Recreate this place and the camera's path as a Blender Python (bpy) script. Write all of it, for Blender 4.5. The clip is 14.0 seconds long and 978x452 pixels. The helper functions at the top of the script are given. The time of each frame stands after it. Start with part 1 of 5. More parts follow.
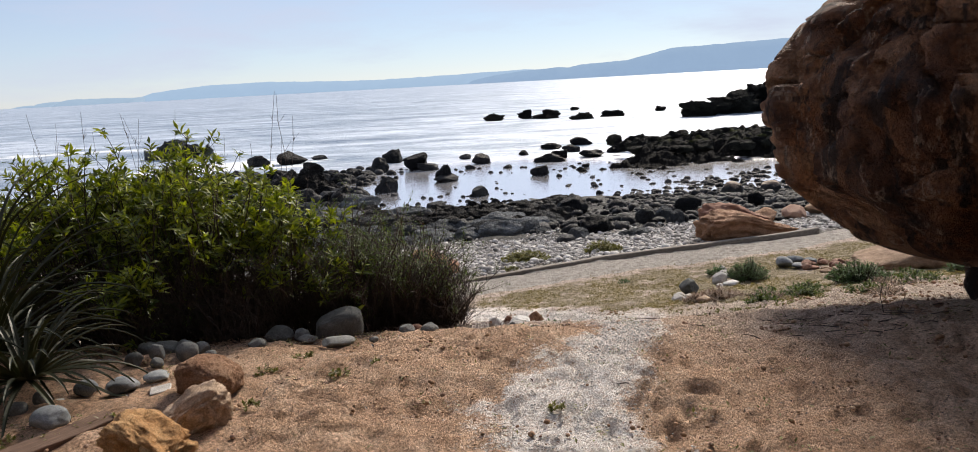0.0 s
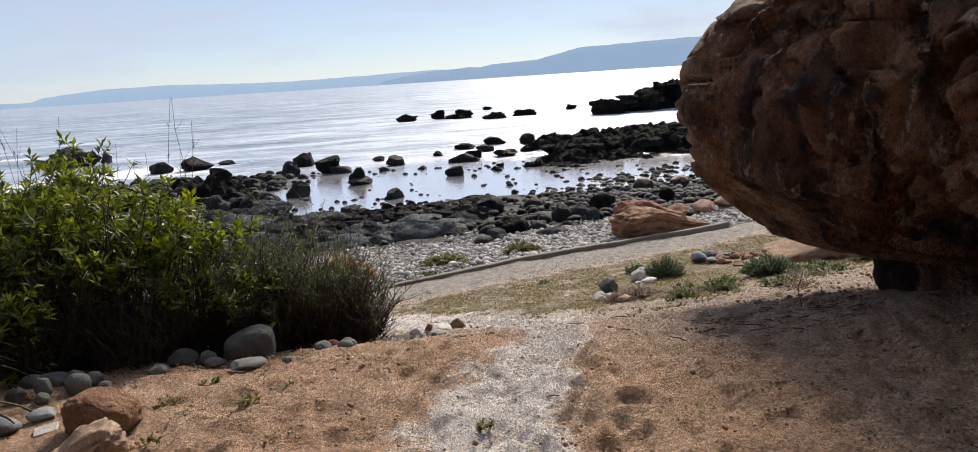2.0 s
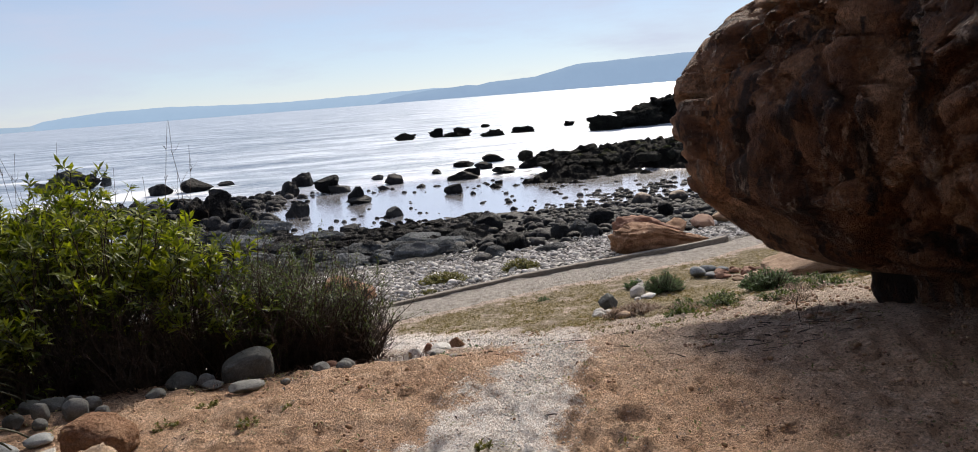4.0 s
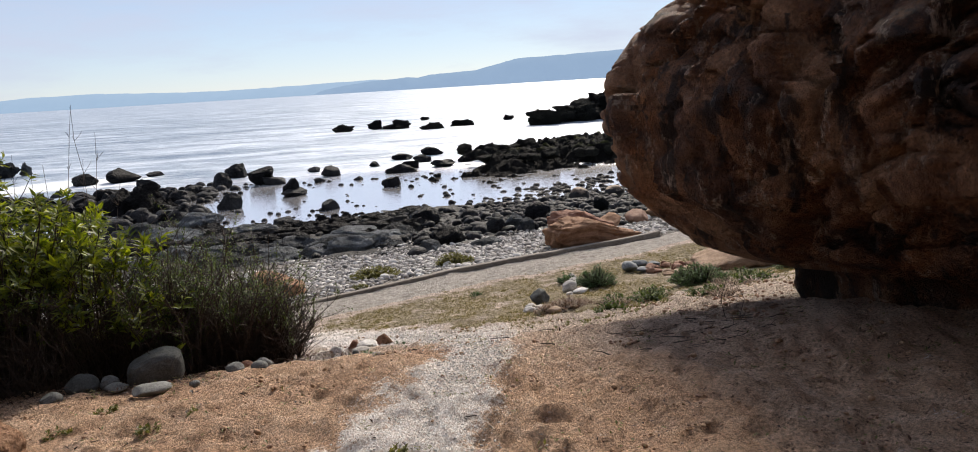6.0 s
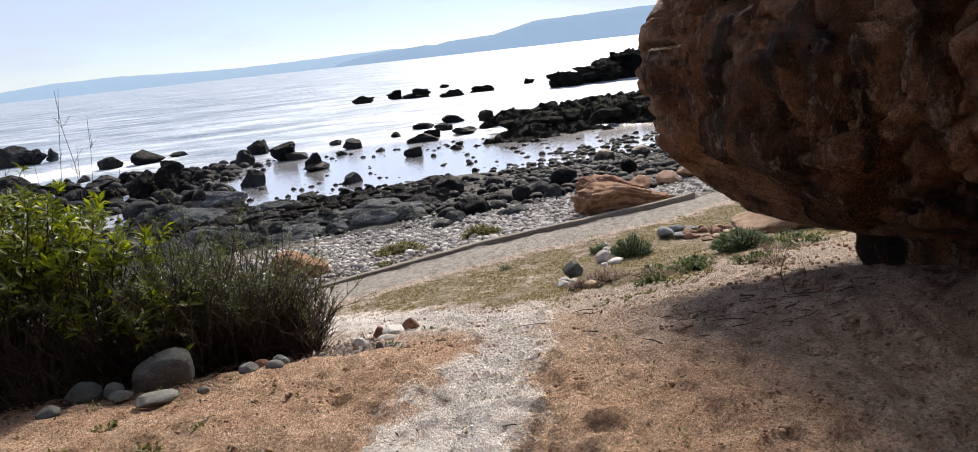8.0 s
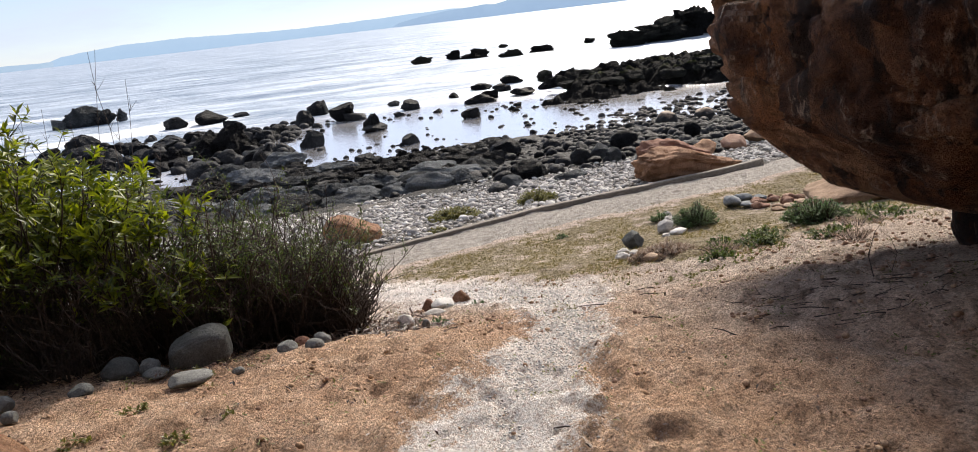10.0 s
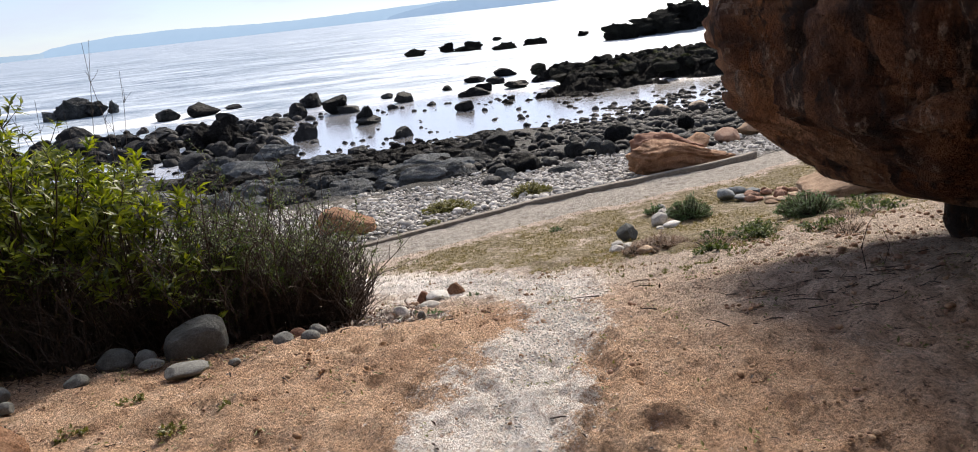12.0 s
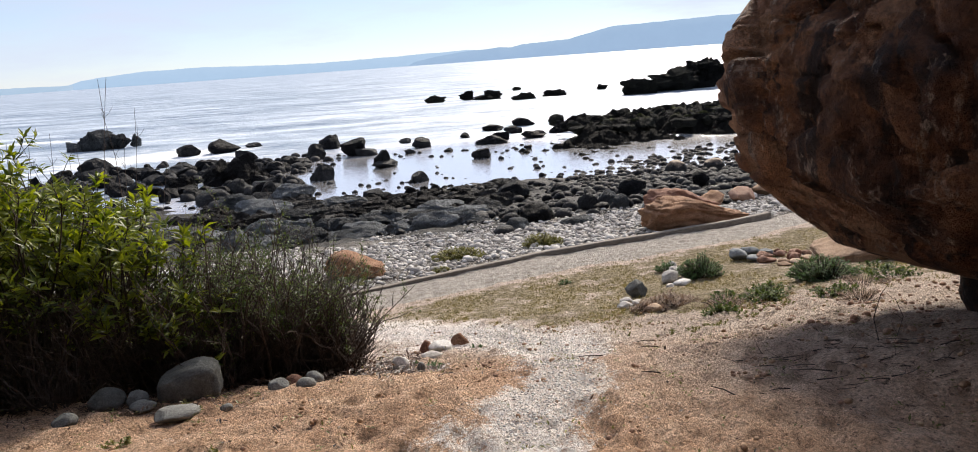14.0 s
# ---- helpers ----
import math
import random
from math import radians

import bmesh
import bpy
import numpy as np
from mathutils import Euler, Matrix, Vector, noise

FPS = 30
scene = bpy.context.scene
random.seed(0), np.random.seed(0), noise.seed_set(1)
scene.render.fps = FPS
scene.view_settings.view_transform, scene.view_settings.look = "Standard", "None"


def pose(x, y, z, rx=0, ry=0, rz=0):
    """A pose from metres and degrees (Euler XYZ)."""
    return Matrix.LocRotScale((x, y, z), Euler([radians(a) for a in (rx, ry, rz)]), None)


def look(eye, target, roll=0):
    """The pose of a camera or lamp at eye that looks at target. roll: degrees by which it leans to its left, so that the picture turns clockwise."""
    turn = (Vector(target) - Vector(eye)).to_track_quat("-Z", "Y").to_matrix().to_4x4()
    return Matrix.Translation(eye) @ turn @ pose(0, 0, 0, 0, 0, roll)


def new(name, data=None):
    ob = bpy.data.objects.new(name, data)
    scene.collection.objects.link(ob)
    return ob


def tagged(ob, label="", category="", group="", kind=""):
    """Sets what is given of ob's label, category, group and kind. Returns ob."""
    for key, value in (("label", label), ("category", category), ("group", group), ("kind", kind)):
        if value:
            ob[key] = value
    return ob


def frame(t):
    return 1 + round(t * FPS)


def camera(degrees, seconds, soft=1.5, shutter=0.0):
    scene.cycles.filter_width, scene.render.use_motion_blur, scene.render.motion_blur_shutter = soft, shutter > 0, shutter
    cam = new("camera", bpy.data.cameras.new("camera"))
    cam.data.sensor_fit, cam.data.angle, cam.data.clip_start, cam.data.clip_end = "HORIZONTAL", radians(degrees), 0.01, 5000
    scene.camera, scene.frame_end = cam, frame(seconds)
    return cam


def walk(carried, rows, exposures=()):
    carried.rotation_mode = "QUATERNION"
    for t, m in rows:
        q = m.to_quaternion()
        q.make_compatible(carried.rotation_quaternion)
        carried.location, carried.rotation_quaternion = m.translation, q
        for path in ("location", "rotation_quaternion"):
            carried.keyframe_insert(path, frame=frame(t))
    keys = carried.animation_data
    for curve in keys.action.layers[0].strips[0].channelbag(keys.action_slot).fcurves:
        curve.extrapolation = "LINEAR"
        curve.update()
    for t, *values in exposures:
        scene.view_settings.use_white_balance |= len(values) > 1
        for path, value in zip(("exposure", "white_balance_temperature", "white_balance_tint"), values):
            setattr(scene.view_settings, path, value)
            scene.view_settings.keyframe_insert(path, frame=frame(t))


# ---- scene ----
cam = camera(64.7, 14.0, soft=0.9)
PATH = [
    (0, (0.079, 0.146, 1.463), (0.057, 2.112, 1.097), -3.1),
    (0.5, (0.052, 0.258, 1.477), (0.213, 2.22, 1.127), -3.9),
    (1, (-0.006, 0.308, 1.473), (0.251, 2.257, 1.107), -2.6),
    (1.5, (0.033, 0.33, 1.468), (0.233, 2.285, 1.093), -3.4),
    (2, (0.07, 0.343, 1.47), (0.264, 2.297, 1.092), -3.7),
    (2.5, (0.067, 0.34, 1.474), (0.267, 2.297, 1.112), -4.4),
    (3, (0.068, 0.344, 1.473), (0.276, 2.302, 1.124), -4.6),
    (3.2, (0.061, 0.333, 1.48), (0.256, 2.295, 1.147), -4.5),
    (5.3, (0.183, 0.361, 1.466), (0.388, 2.317, 1.105), -4.4),
    (5.5, (0.193, 0.371, 1.451), (0.376, 2.323, 1.059), -3.7),
    (6, (0.195, 0.454, 1.457), (0.546, 2.39, 1.095), -3.4),
    (6.5, (0.162, 0.596, 1.447), (0.679, 2.48, 1.022), -5.8),
    (7, (0.179, 0.696, 1.449), (0.621, 2.583, 0.954), -5.4),
    (7.2, (0.204, 0.731, 1.443), (0.511, 2.659, 1.008), -5.3),
    (9.3, (0.277, 1.206, 1.431), (0.522, 3.135, 0.962), -7.0),
    (9.5, (0.288, 1.226, 1.433), (0.443, 3.163, 0.961), -6.8),
    (10, (0.321, 1.249, 1.416), (0.439, 3.176, 0.893), -6.6),
    (10.5, (0.301, 1.223, 1.418), (0.365, 3.155, 0.905), -6.3),
    (11, (0.299, 1.216, 1.421), (0.365, 3.149, 0.914), -6.0),
    (11.5, (0.299, 1.226, 1.421), (0.416, 3.156, 0.91), -6.1),
    (12, (0.307, 1.24, 1.414), (0.44, 3.161, 0.872), -6.4),
    (12.5, (0.312, 1.232, 1.425), (0.414, 3.167, 0.93), -6.3),
    (13, (0.321, 1.243, 1.425), (0.412, 3.191, 0.98), -4.8),
    (13.5, (0.35, 1.268, 1.418), (0.437, 3.219, 0.988), -3.3),
    (14, (0.355, 1.291, 1.426), (0.467, 3.243, 1.005), -4.1),
]
walk(cam, [(t, look(*p)) for t, *p in PATH], [(0.0, 0.32), (3.2, 0.25), (6.5, 0.34), (9.3, 0.57), (14.0, 0.52)])

SUN_AZ, SUN_EL = 22.0, 35.0
SEA = -4.3

# ---- sky and sun ----
world = bpy.data.worlds.new("world")
scene.world = world
world.use_nodes = True
wt = world.node_tree
sky = wt.nodes.new("ShaderNodeTexSky")
sky.sky_type = "NISHITA"
sky.sun_disc = False
sky.sun_elevation, sky.sun_rotation = radians(SUN_EL), radians(SUN_AZ)
sky.air_density, sky.dust_density, sky.ozone_density = 0.8, 0.1, 3.0
wt.nodes["Background"].inputs["Strength"].default_value = 0.088
# thin high cloud, drawn out sideways, over the whole sky
heaven = wt.nodes.new("ShaderNodeTexCoord")
flat = wt.nodes.new("ShaderNodeMapping")
flat.inputs["Scale"].default_value = (1.0, 1.0, 5.0)
veil = wt.nodes.new("ShaderNodeTexNoise")
veil.inputs["Scale"].default_value, veil.inputs["Detail"].default_value, veil.inputs["Roughness"].default_value = 2.2, 7, 0.6
cover = wt.nodes.new("ShaderNodeValToRGB")
cover.color_ramp.elements[0].position, cover.color_ramp.elements[1].position = 0.46, 0.72
cover.color_ramp.elements[0].color = (0.5, 0.5, 0.5, 1)
blend = wt.nodes.new("ShaderNodeMix")
blend.data_type = "RGBA"
blend.inputs[7].default_value = (5.75, 6.15, 7.65, 1)
wt.links.new(heaven.outputs["Generated"], flat.inputs["Vector"])
wt.links.new(flat.outputs[0], veil.inputs["Vector"])
wt.links.new(veil.outputs["Fac"], cover.inputs[0])
wt.links.new(cover.outputs[0], blend.inputs[0])
wt.links.new(sky.outputs[0], blend.inputs[6])
wt.links.new(blend.outputs[2], wt.nodes["Background"].inputs["Color"])

lamp = bpy.data.lights.new("sun", "SUN")
lamp.energy, lamp.angle, lamp.color = 5.0, radians(17.0), (1.0, 0.90, 0.78)
sun = new("sun", lamp)
toward = Vector((math.sin(radians(SUN_AZ)) * math.cos(radians(SUN_EL)),
                 math.cos(radians(SUN_AZ)) * math.cos(radians(SUN_EL)), math.sin(radians(SUN_EL))))
sun.matrix_world = look(toward * 60, (0, 0, 0))


# ---- materials ----
class Mat:
    """A node material with short calls for the nodes that recur."""

    def __init__(self, name, rough=0.8, spec=0.5):
        self.m = bpy.data.materials.new(name)
        self.m.use_nodes = True
        self.t = self.m.node_tree
        self.b = self.t.nodes["Principled BSDF"]
        self.b.inputs["Roughness"].default_value = rough
        self.b.inputs["Specular IOR Level"].default_value = spec
        self.pos = self.t.nodes.new("ShaderNodeTexCoord").outputs["Object"]

    def node(self, kind, **values):
        n = self.t.nodes.new(kind)
        for k, v in values.items():
            n.inputs[k].default_value = v
        return n

    def link(self, a, b):
        self.t.links.new(a, b)

    def scaled(self, s):
        n = self.t.nodes.new("ShaderNodeMapping")
        n.inputs["Scale"].default_value = s
        self.link(self.pos, n.inputs["Vector"])
        return n.outputs[0]

    def noise(self, scale, detail=4, rough=0.6, vec=None):
        n = self.node("ShaderNodeTexNoise", Scale=scale, Detail=detail, Roughness=rough)
        self.link(vec or self.pos, n.inputs["Vector"])
        return n.outputs["Fac"]

    def voronoi(self, scale, feature="F1", out="Distance", vec=None):
        n = self.node("ShaderNodeTexVoronoi", Scale=scale)
        n.feature = feature
        self.link(vec or self.pos, n.inputs["Vector"])
        return n.outputs[out]

    def ramp(self, fac, *stops):
        n = self.t.nodes.new("ShaderNodeValToRGB")
        e = n.color_ramp.elements
        while len(e) < len(stops):
            e.new(0.5)
        for k, (p, c) in zip(e, stops):
            k.position, k.color = p, (*c, 1) if isinstance(c, tuple) else (c, c, c, 1)
        self.link(fac, n.inputs[0])
        return n.outputs[0]

    def mix(self, fac, a, b, mode="MIX"):
        n = self.t.nodes.new("ShaderNodeMix")
        n.data_type, n.blend_type = "RGBA", mode
        for s, v in ((n.inputs[0], fac), (n.inputs[6], a), (n.inputs[7], b)):
            if isinstance(v, (int, float)):
                s.default_value = v
            elif isinstance(v, tuple):
                s.default_value = (*v, 1)
            else:
                self.link(v, s)
        return n.outputs[2]

    def math(self, op, a, b=0.0):
        n = self.t.nodes.new("ShaderNodeMath")
        n.operation = op
        for s, v in zip(n.inputs, (a, b)):
            if isinstance(v, (int, float)):
                s.default_value = v
            else:
                self.link(v, s)
        return n.outputs[0]

    def attr(self, name):
        n = self.t.nodes.new("ShaderNodeAttribute")
        n.attribute_name = name
        return n.outputs["Fac"]

    def rand(self):
        return self.t.nodes.new("ShaderNodeObjectInfo").outputs["Random"]

    def island(self):
        return self.t.nodes.new("ShaderNodeNewGeometry").outputs["Random Per Island"]

    def colour(self, c):
        if isinstance(c, tuple):
            self.b.inputs["Base Color"].default_value = (*c, 1)
        else:
            self.link(c, self.b.inputs["Base Color"])

    def rough(self, r):
        self.link(r, self.b.inputs["Roughness"])

    def bump(self, h, dist=0.01, strength=1.0):
        n = self.node("ShaderNodeBump", Strength=strength, Distance=dist)
        self.link(h, n.inputs["Height"])
        old = self.b.inputs["Normal"].links
        if old:
            self.link(old[0].from_socket, n.inputs["Normal"])
        self.link(n.outputs[0], self.b.inputs["Normal"])


def stone_mat(name, dark, mid, light, size=1.0, rough=0.85, spec=0.4, vary="object", relief=0.012):
    k = Mat(name, rough, spec)
    r = k.rand() if vary == "object" else k.island()
    a = k.noise(6 / size, 6, 0.65)
    f = k.math("ADD", k.math("MULTIPLY", a, 0.75), k.math("MULTIPLY", r, 0.42))
    c = k.ramp(f, (0.3, dark), (0.55, mid), (0.85, light))
    speck = k.ramp(k.noise(70 / size, 3), (0.35, 0.72), (0.65, 1.15))
    k.colour(k.mix(1.0, c, speck, "MULTIPLY"))
    k.bump(k.noise(7 / size, 8, 0.72), relief * size * 3.5)
    k.bump(k.noise(34 / size, 6, 0.72), relief * size)
    return k.m


def ground_mat():
    k = Mat("ground", 0.95, 0.25)
    big, mid, fine = k.noise(1.1, 4), k.noise(7, 5, 0.65), k.noise(60, 5, 0.75)
    sand = k.ramp(mid, (0.3, (0.43, 0.26, 0.156)), (0.5, (0.595, 0.392, 0.255)), (0.72, (0.74, 0.53, 0.38)))
    sand = k.mix(k.ramp(big, (0.42, 0.0), (0.62, 0.55)), sand, (0.50, 0.30, 0.185))
    pale = k.ramp(mid, (0.3, (0.50, 0.385, 0.30)), (0.7, (0.68, 0.56, 0.465)))
    base = k.mix(k.attr("pale"), sand, pale)
    # dark crumbs of litter on the sand
    crumbs = k.ramp(k.noise(24, 8, 0.8), (0.575, 0.0), (0.61, 0.9))
    base = k.mix(k.math("MULTIPLY", crumbs, k.attr("litter")), base, (0.09, 0.05, 0.03))
    grains = k.ramp(fine, (0.34, 0.4), (0.5, 1.0), (0.66, 1.4))
    base = k.mix(1.0, base, grains, "MULTIPLY")
    # crushed white shell
    bits = k.voronoi(95, "F1", "Color")
    shell = k.ramp(bits, (0.04, (0.60, 0.47, 0.385)), (0.25, (0.88, 0.78, 0.70)), (0.9, (0.96, 0.91, 0.86)))
    edge = k.math("ADD", k.attr("grit"), k.math("MULTIPLY", k.math("SUBTRACT", k.noise(4.5, 8, 0.75), 0.5), 2.1))
    edge = k.math("ADD", edge, k.math("MULTIPLY", k.math("SUBTRACT", k.noise(1.9, 3, 0.6), 0.5), 1.3))
    edge = k.math("ADD", edge, k.math("MULTIPLY", k.math("SUBTRACT", k.noise(55, 5, 0.8), 0.5), 1.8))
    gmask = k.ramp(edge, (0.46, 0.0), (0.72, 0.95))
    base = k.mix(gmask, base, shell)
    # low turf
    turf = k.ramp(k.noise(22, 6, 0.7), (0.32, (0.06, 0.052, 0.02)), (0.5, (0.22, 0.175, 0.085)), (0.66, (0.45, 0.36, 0.24)))
    tm = k.math("ADD", k.attr("turf"), k.math("MULTIPLY", k.math("SUBTRACT", k.noise(3.2, 6, 0.7), 0.5), 1.6))
    base = k.mix(k.ramp(tm, (0.45, 0.0), (0.62, 0.9)), base, turf)
    # pale track
    track = k.ramp(k.noise(12, 7, 0.7), (0.3, (0.24, 0.205, 0.17)), (0.48, (0.42, 0.375, 0.325)), (0.68, (0.60, 0.555, 0.49)))
    rm = k.math("ADD", k.attr("track"), k.math("MULTIPLY", k.math("SUBTRACT", k.noise(4, 6, 0.7), 0.5), 0.9))
    base = k.mix(k.ramp(rm, (0.45, 0.0), (0.6, 1.0)), base, track)
    # shore: shingle, then wet rock
    shingle = k.ramp(k.voronoi(14, "F1", "Color"), (0.1, (0.09, 0.08, 0.065)), (0.9, (0.30, 0.27, 0.235)))
    base = k.mix(k.ramp(k.attr("shingle"), (0.45, 0.0), (0.55, 1.0)), base, shingle)
    rock = k.ramp(k.noise(2.4, 9, 0.72), (0.3, (0.010, 0.009, 0.008)), (0.5, (0.03, 0.027, 0.022)), (0.75, (0.09, 0.085, 0.072)))
    wm = k.math("ADD", k.attr("rock"), k.math("MULTIPLY", k.math("SUBTRACT", k.noise(0.9, 5), 0.5), 0.8))
    wm = k.ramp(wm, (0.45, 0.0), (0.55, 1.0))
    k.colour(k.mix(wm, base, rock))
    k.rough(k.ramp(wm, (0.0, 0.95), (1.0, 0.75)))
    k.bump(k.noise(11, 8, 0.75), 0.15, 1.0)
    k.bump(k.noise(25, 8, 0.75), 0.025, 0.8)
    k.bump(k.noise(60, 6, 0.7), 0.012, 0.8)
    k.bump(k.mix(gmask, (0.5, 0.5, 0.5), bits), 0.005, 0.7)
    return k.m


def sea_mat():
    k = Mat("sea", 0.2, 0.22)
    k.b.inputs["IOR"].default_value = 1.33
    calm = k.attr("calm")
    swell = k.noise(0.22, 3, 0.5, k.scaled((0.45, 1.0, 1.0)))
    chop = k.noise(1.5, 6, 0.62, k.scaled((0.5, 1.0, 1.0)))
    rip = k.noise(7.0, 3, 0.5, k.scaled((0.6, 1.0, 1.0)))
    open_sea = k.math("SUBTRACT", 1.0, calm)
    h = k.math("ADD", k.math("MULTIPLY", swell, 0.9), k.math("MULTIPLY", chop, 0.75))
    h = k.math("MULTIPLY", h, k.math("ADD", k.math("MULTIPLY", open_sea, 0.97), 0.03))
    h = k.math("ADD", h, k.math("MULTIPLY", rip, 0.012))
    k.bump(h, 0.9, 0.55)
    lace = k.math("ADD", k.attr("foam"), k.math("MULTIPLY", k.math("SUBTRACT", k.noise(0.5, 9, 0.75, k.scaled((0.5, 1.6, 1.0))), 0.5), 2.2))
    f = k.ramp(lace, (0.52, 0.0), (0.72, 0.9))
    # light and shade of the waves, put into the water colour as streaks
    ripple_shade = k.noise(0.16, 13, 0.84, k.scaled((0.3, 1.0, 1.0)))
    water = k.ramp(ripple_shade, (0.40, (0.13, 0.18, 0.25)), (0.5, (0.33, 0.39, 0.46)), (0.60, (0.66, 0.71, 0.77)))
    # pool colour paled to stand for the bright sky it reflects
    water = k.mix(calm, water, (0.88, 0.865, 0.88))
    k.colour(k.mix(f, water, (0.82, 0.84, 0.85)))
    # metallic raised mainly on the calm pool to carry its painted sheen, none on foam
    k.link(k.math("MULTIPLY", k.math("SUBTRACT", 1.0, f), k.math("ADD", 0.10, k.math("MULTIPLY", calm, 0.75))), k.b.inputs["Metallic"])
    base = k.math("SUBTRACT", 0.40, k.math("MULTIPLY", calm, 0.28))
    k.rough(k.math("MAXIMUM", base, k.math("MULTIPLY", f, 0.9)))
    return k.m


def overhang_mat():
    k = Mat("overhang_rock", 0.8, 0.35)
    warm = k.math("ADD", k.math("MULTIPLY", k.noise(2.0, 9, 0.7), 0.8), k.math("MULTIPLY", k.math("SUBTRACT", k.attr("tint"), 0.12), 0.34))
    c = k.ramp(warm, (0.38, (0.03, 0.016, 0.012)), (0.46, (0.13, 0.06, 0.034)), (0.55, (0.25, 0.118, 0.06)), (0.66, (0.46, 0.265, 0.155)))
    # rust-red and soot-dark run-off streaks, pale mineral scale on broken edges
    rust = k.noise(1.7, 6, 0.7, k.scaled((1.0, 1.0, 0.5)))
    c = k.mix(k.ramp(rust, (0.54, 0.0), (0.64, 0.6)), c, (0.33, 0.125, 0.04))
    streak = k.noise(4.5, 6, 0.7, k.scaled((1.0, 1.0, 0.28)))
    c = k.mix(k.ramp(streak, (0.52, 0.0), (0.60, 0.9)), c, (0.028, 0.018, 0.015))
    pale = k.noise(7.0, 7, 0.78, k.scaled((1.0, 1.0, 0.35)))
    c = k.mix(k.ramp(pale, (0.565, 0.0), (0.64, 0.85)), c, (0.50, 0.38, 0.29))
    c = k.mix(1.0, c, k.ramp(k.noise(40, 5, 0.7), (0.3, 0.6), (0.7, 1.3)), "MULTIPLY")
    k.colour(c)
    k.bump(k.noise(5, 9, 0.78), 0.3)
    k.bump(k.noise(10, 7, 0.7, k.scaled((1.0, 1.0, 0.3))), 0.09)
    k.bump(k.noise(30, 6, 0.7), 0.02)
    return k.m


def leaf_mat(name, dark, light, glow):
    k = Mat(name, 0.45, 0.4)
    c = k.ramp(k.island(), (0.0, dark), (1.0, light))
    k.colour(c)
    tr = k.node("ShaderNodeBsdfTranslucent")
    k.link(k.mix(1.0, c, glow, "MULTIPLY"), tr.inputs["Color"])
    ms = k.node("ShaderNodeMixShader", Fac=0.45)
    k.link(k.b.outputs[0], ms.inputs[1])
    k.link(tr.outputs[0], ms.inputs[2])
    k.link(ms.outputs[0], k.t.nodes["Material Output"].inputs["Surface"])
    return k.m


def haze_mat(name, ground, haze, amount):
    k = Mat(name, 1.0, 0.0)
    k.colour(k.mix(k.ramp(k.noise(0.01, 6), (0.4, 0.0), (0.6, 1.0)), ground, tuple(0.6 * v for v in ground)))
    # distance haze put in as a flat blue emission over the hill's colour
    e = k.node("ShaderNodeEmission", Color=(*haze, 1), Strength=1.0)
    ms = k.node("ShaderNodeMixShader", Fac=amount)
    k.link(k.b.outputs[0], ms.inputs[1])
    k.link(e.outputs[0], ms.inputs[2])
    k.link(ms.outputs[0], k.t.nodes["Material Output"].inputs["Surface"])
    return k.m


def wood_mat(name, dark, light, along=(1, 9, 9)):
    k = Mat(name, 0.85, 0.25)
    g = k.noise(6, 7, 0.7, k.scaled(along))
    k.colour(k.ramp(g, (0.3, dark), (0.7, light)))
    k.bump(g, 0.006)
    return k.m


GROUND, WATER, OVERHANG = ground_mat(), sea_mat(), overhang_mat()
WET = stone_mat("wet_dark_rock", (0.004, 0.004, 0.0045), (0.012, 0.012, 0.0125), (0.05, 0.05, 0.05), 2.5, 0.6, 0.08, relief=0.03)
COBBLE = stone_mat("wet_cobbles", (0.004, 0.004, 0.0045), (0.011, 0.011, 0.0115), (0.06, 0.058, 0.057), 2.0, 0.6, 0.08, "island", 0.012)
SLAB = stone_mat("grey_bedrock", (0.02, 0.021, 0.022), (0.085, 0.09, 0.092), (0.30, 0.315, 0.32), 3.0, 0.8, 0.12, relief=0.08)
DARK_BED = stone_mat("dark_bedrock", (0.007, 0.006, 0.006), (0.022, 0.02, 0.018), (0.10, 0.094, 0.086), 3.0, 0.7, 0.08, relief=0.06)
REEF = stone_mat("reef_rock", (0.007, 0.007, 0.007), (0.018, 0.0175, 0.016), (0.045, 0.046, 0.034), 6.0, 0.85, 0.08, relief=0.08)
SHINGLE = stone_mat("shingle", (0.10, 0.094, 0.085), (0.36, 0.335, 0.305), (0.76, 0.72, 0.66), 0.7, 0.9, 0.3, "island", 0.004)
def dry_top_mat():
    """Black wet rock whose crown has dried to tan."""
    k = Mat("dry_topped_rock", 0.7, 0.35)
    up = k.t.nodes.new("ShaderNodeSeparateXYZ")
    k.link(k.pos, up.inputs[0])
    n = k.noise(3.0, 7, 0.7)
    f = k.math("ADD", up.outputs[2], k.math("MULTIPLY", k.math("SUBTRACT", n, 0.5), 0.6))
    wet = k.ramp(n, (0.35, (0.006, 0.006, 0.006)), (0.65, (0.04, 0.036, 0.032)))
    dry = k.ramp(n, (0.35, (0.16, 0.10, 0.06)), (0.65, (0.42, 0.31, 0.21)))
    k.colour(k.mix(k.ramp(f, (0.36, 0.0), (0.50, 1.0)), wet, dry))
    k.bump(k.noise(6, 8, 0.7), 0.06)
    return k.m


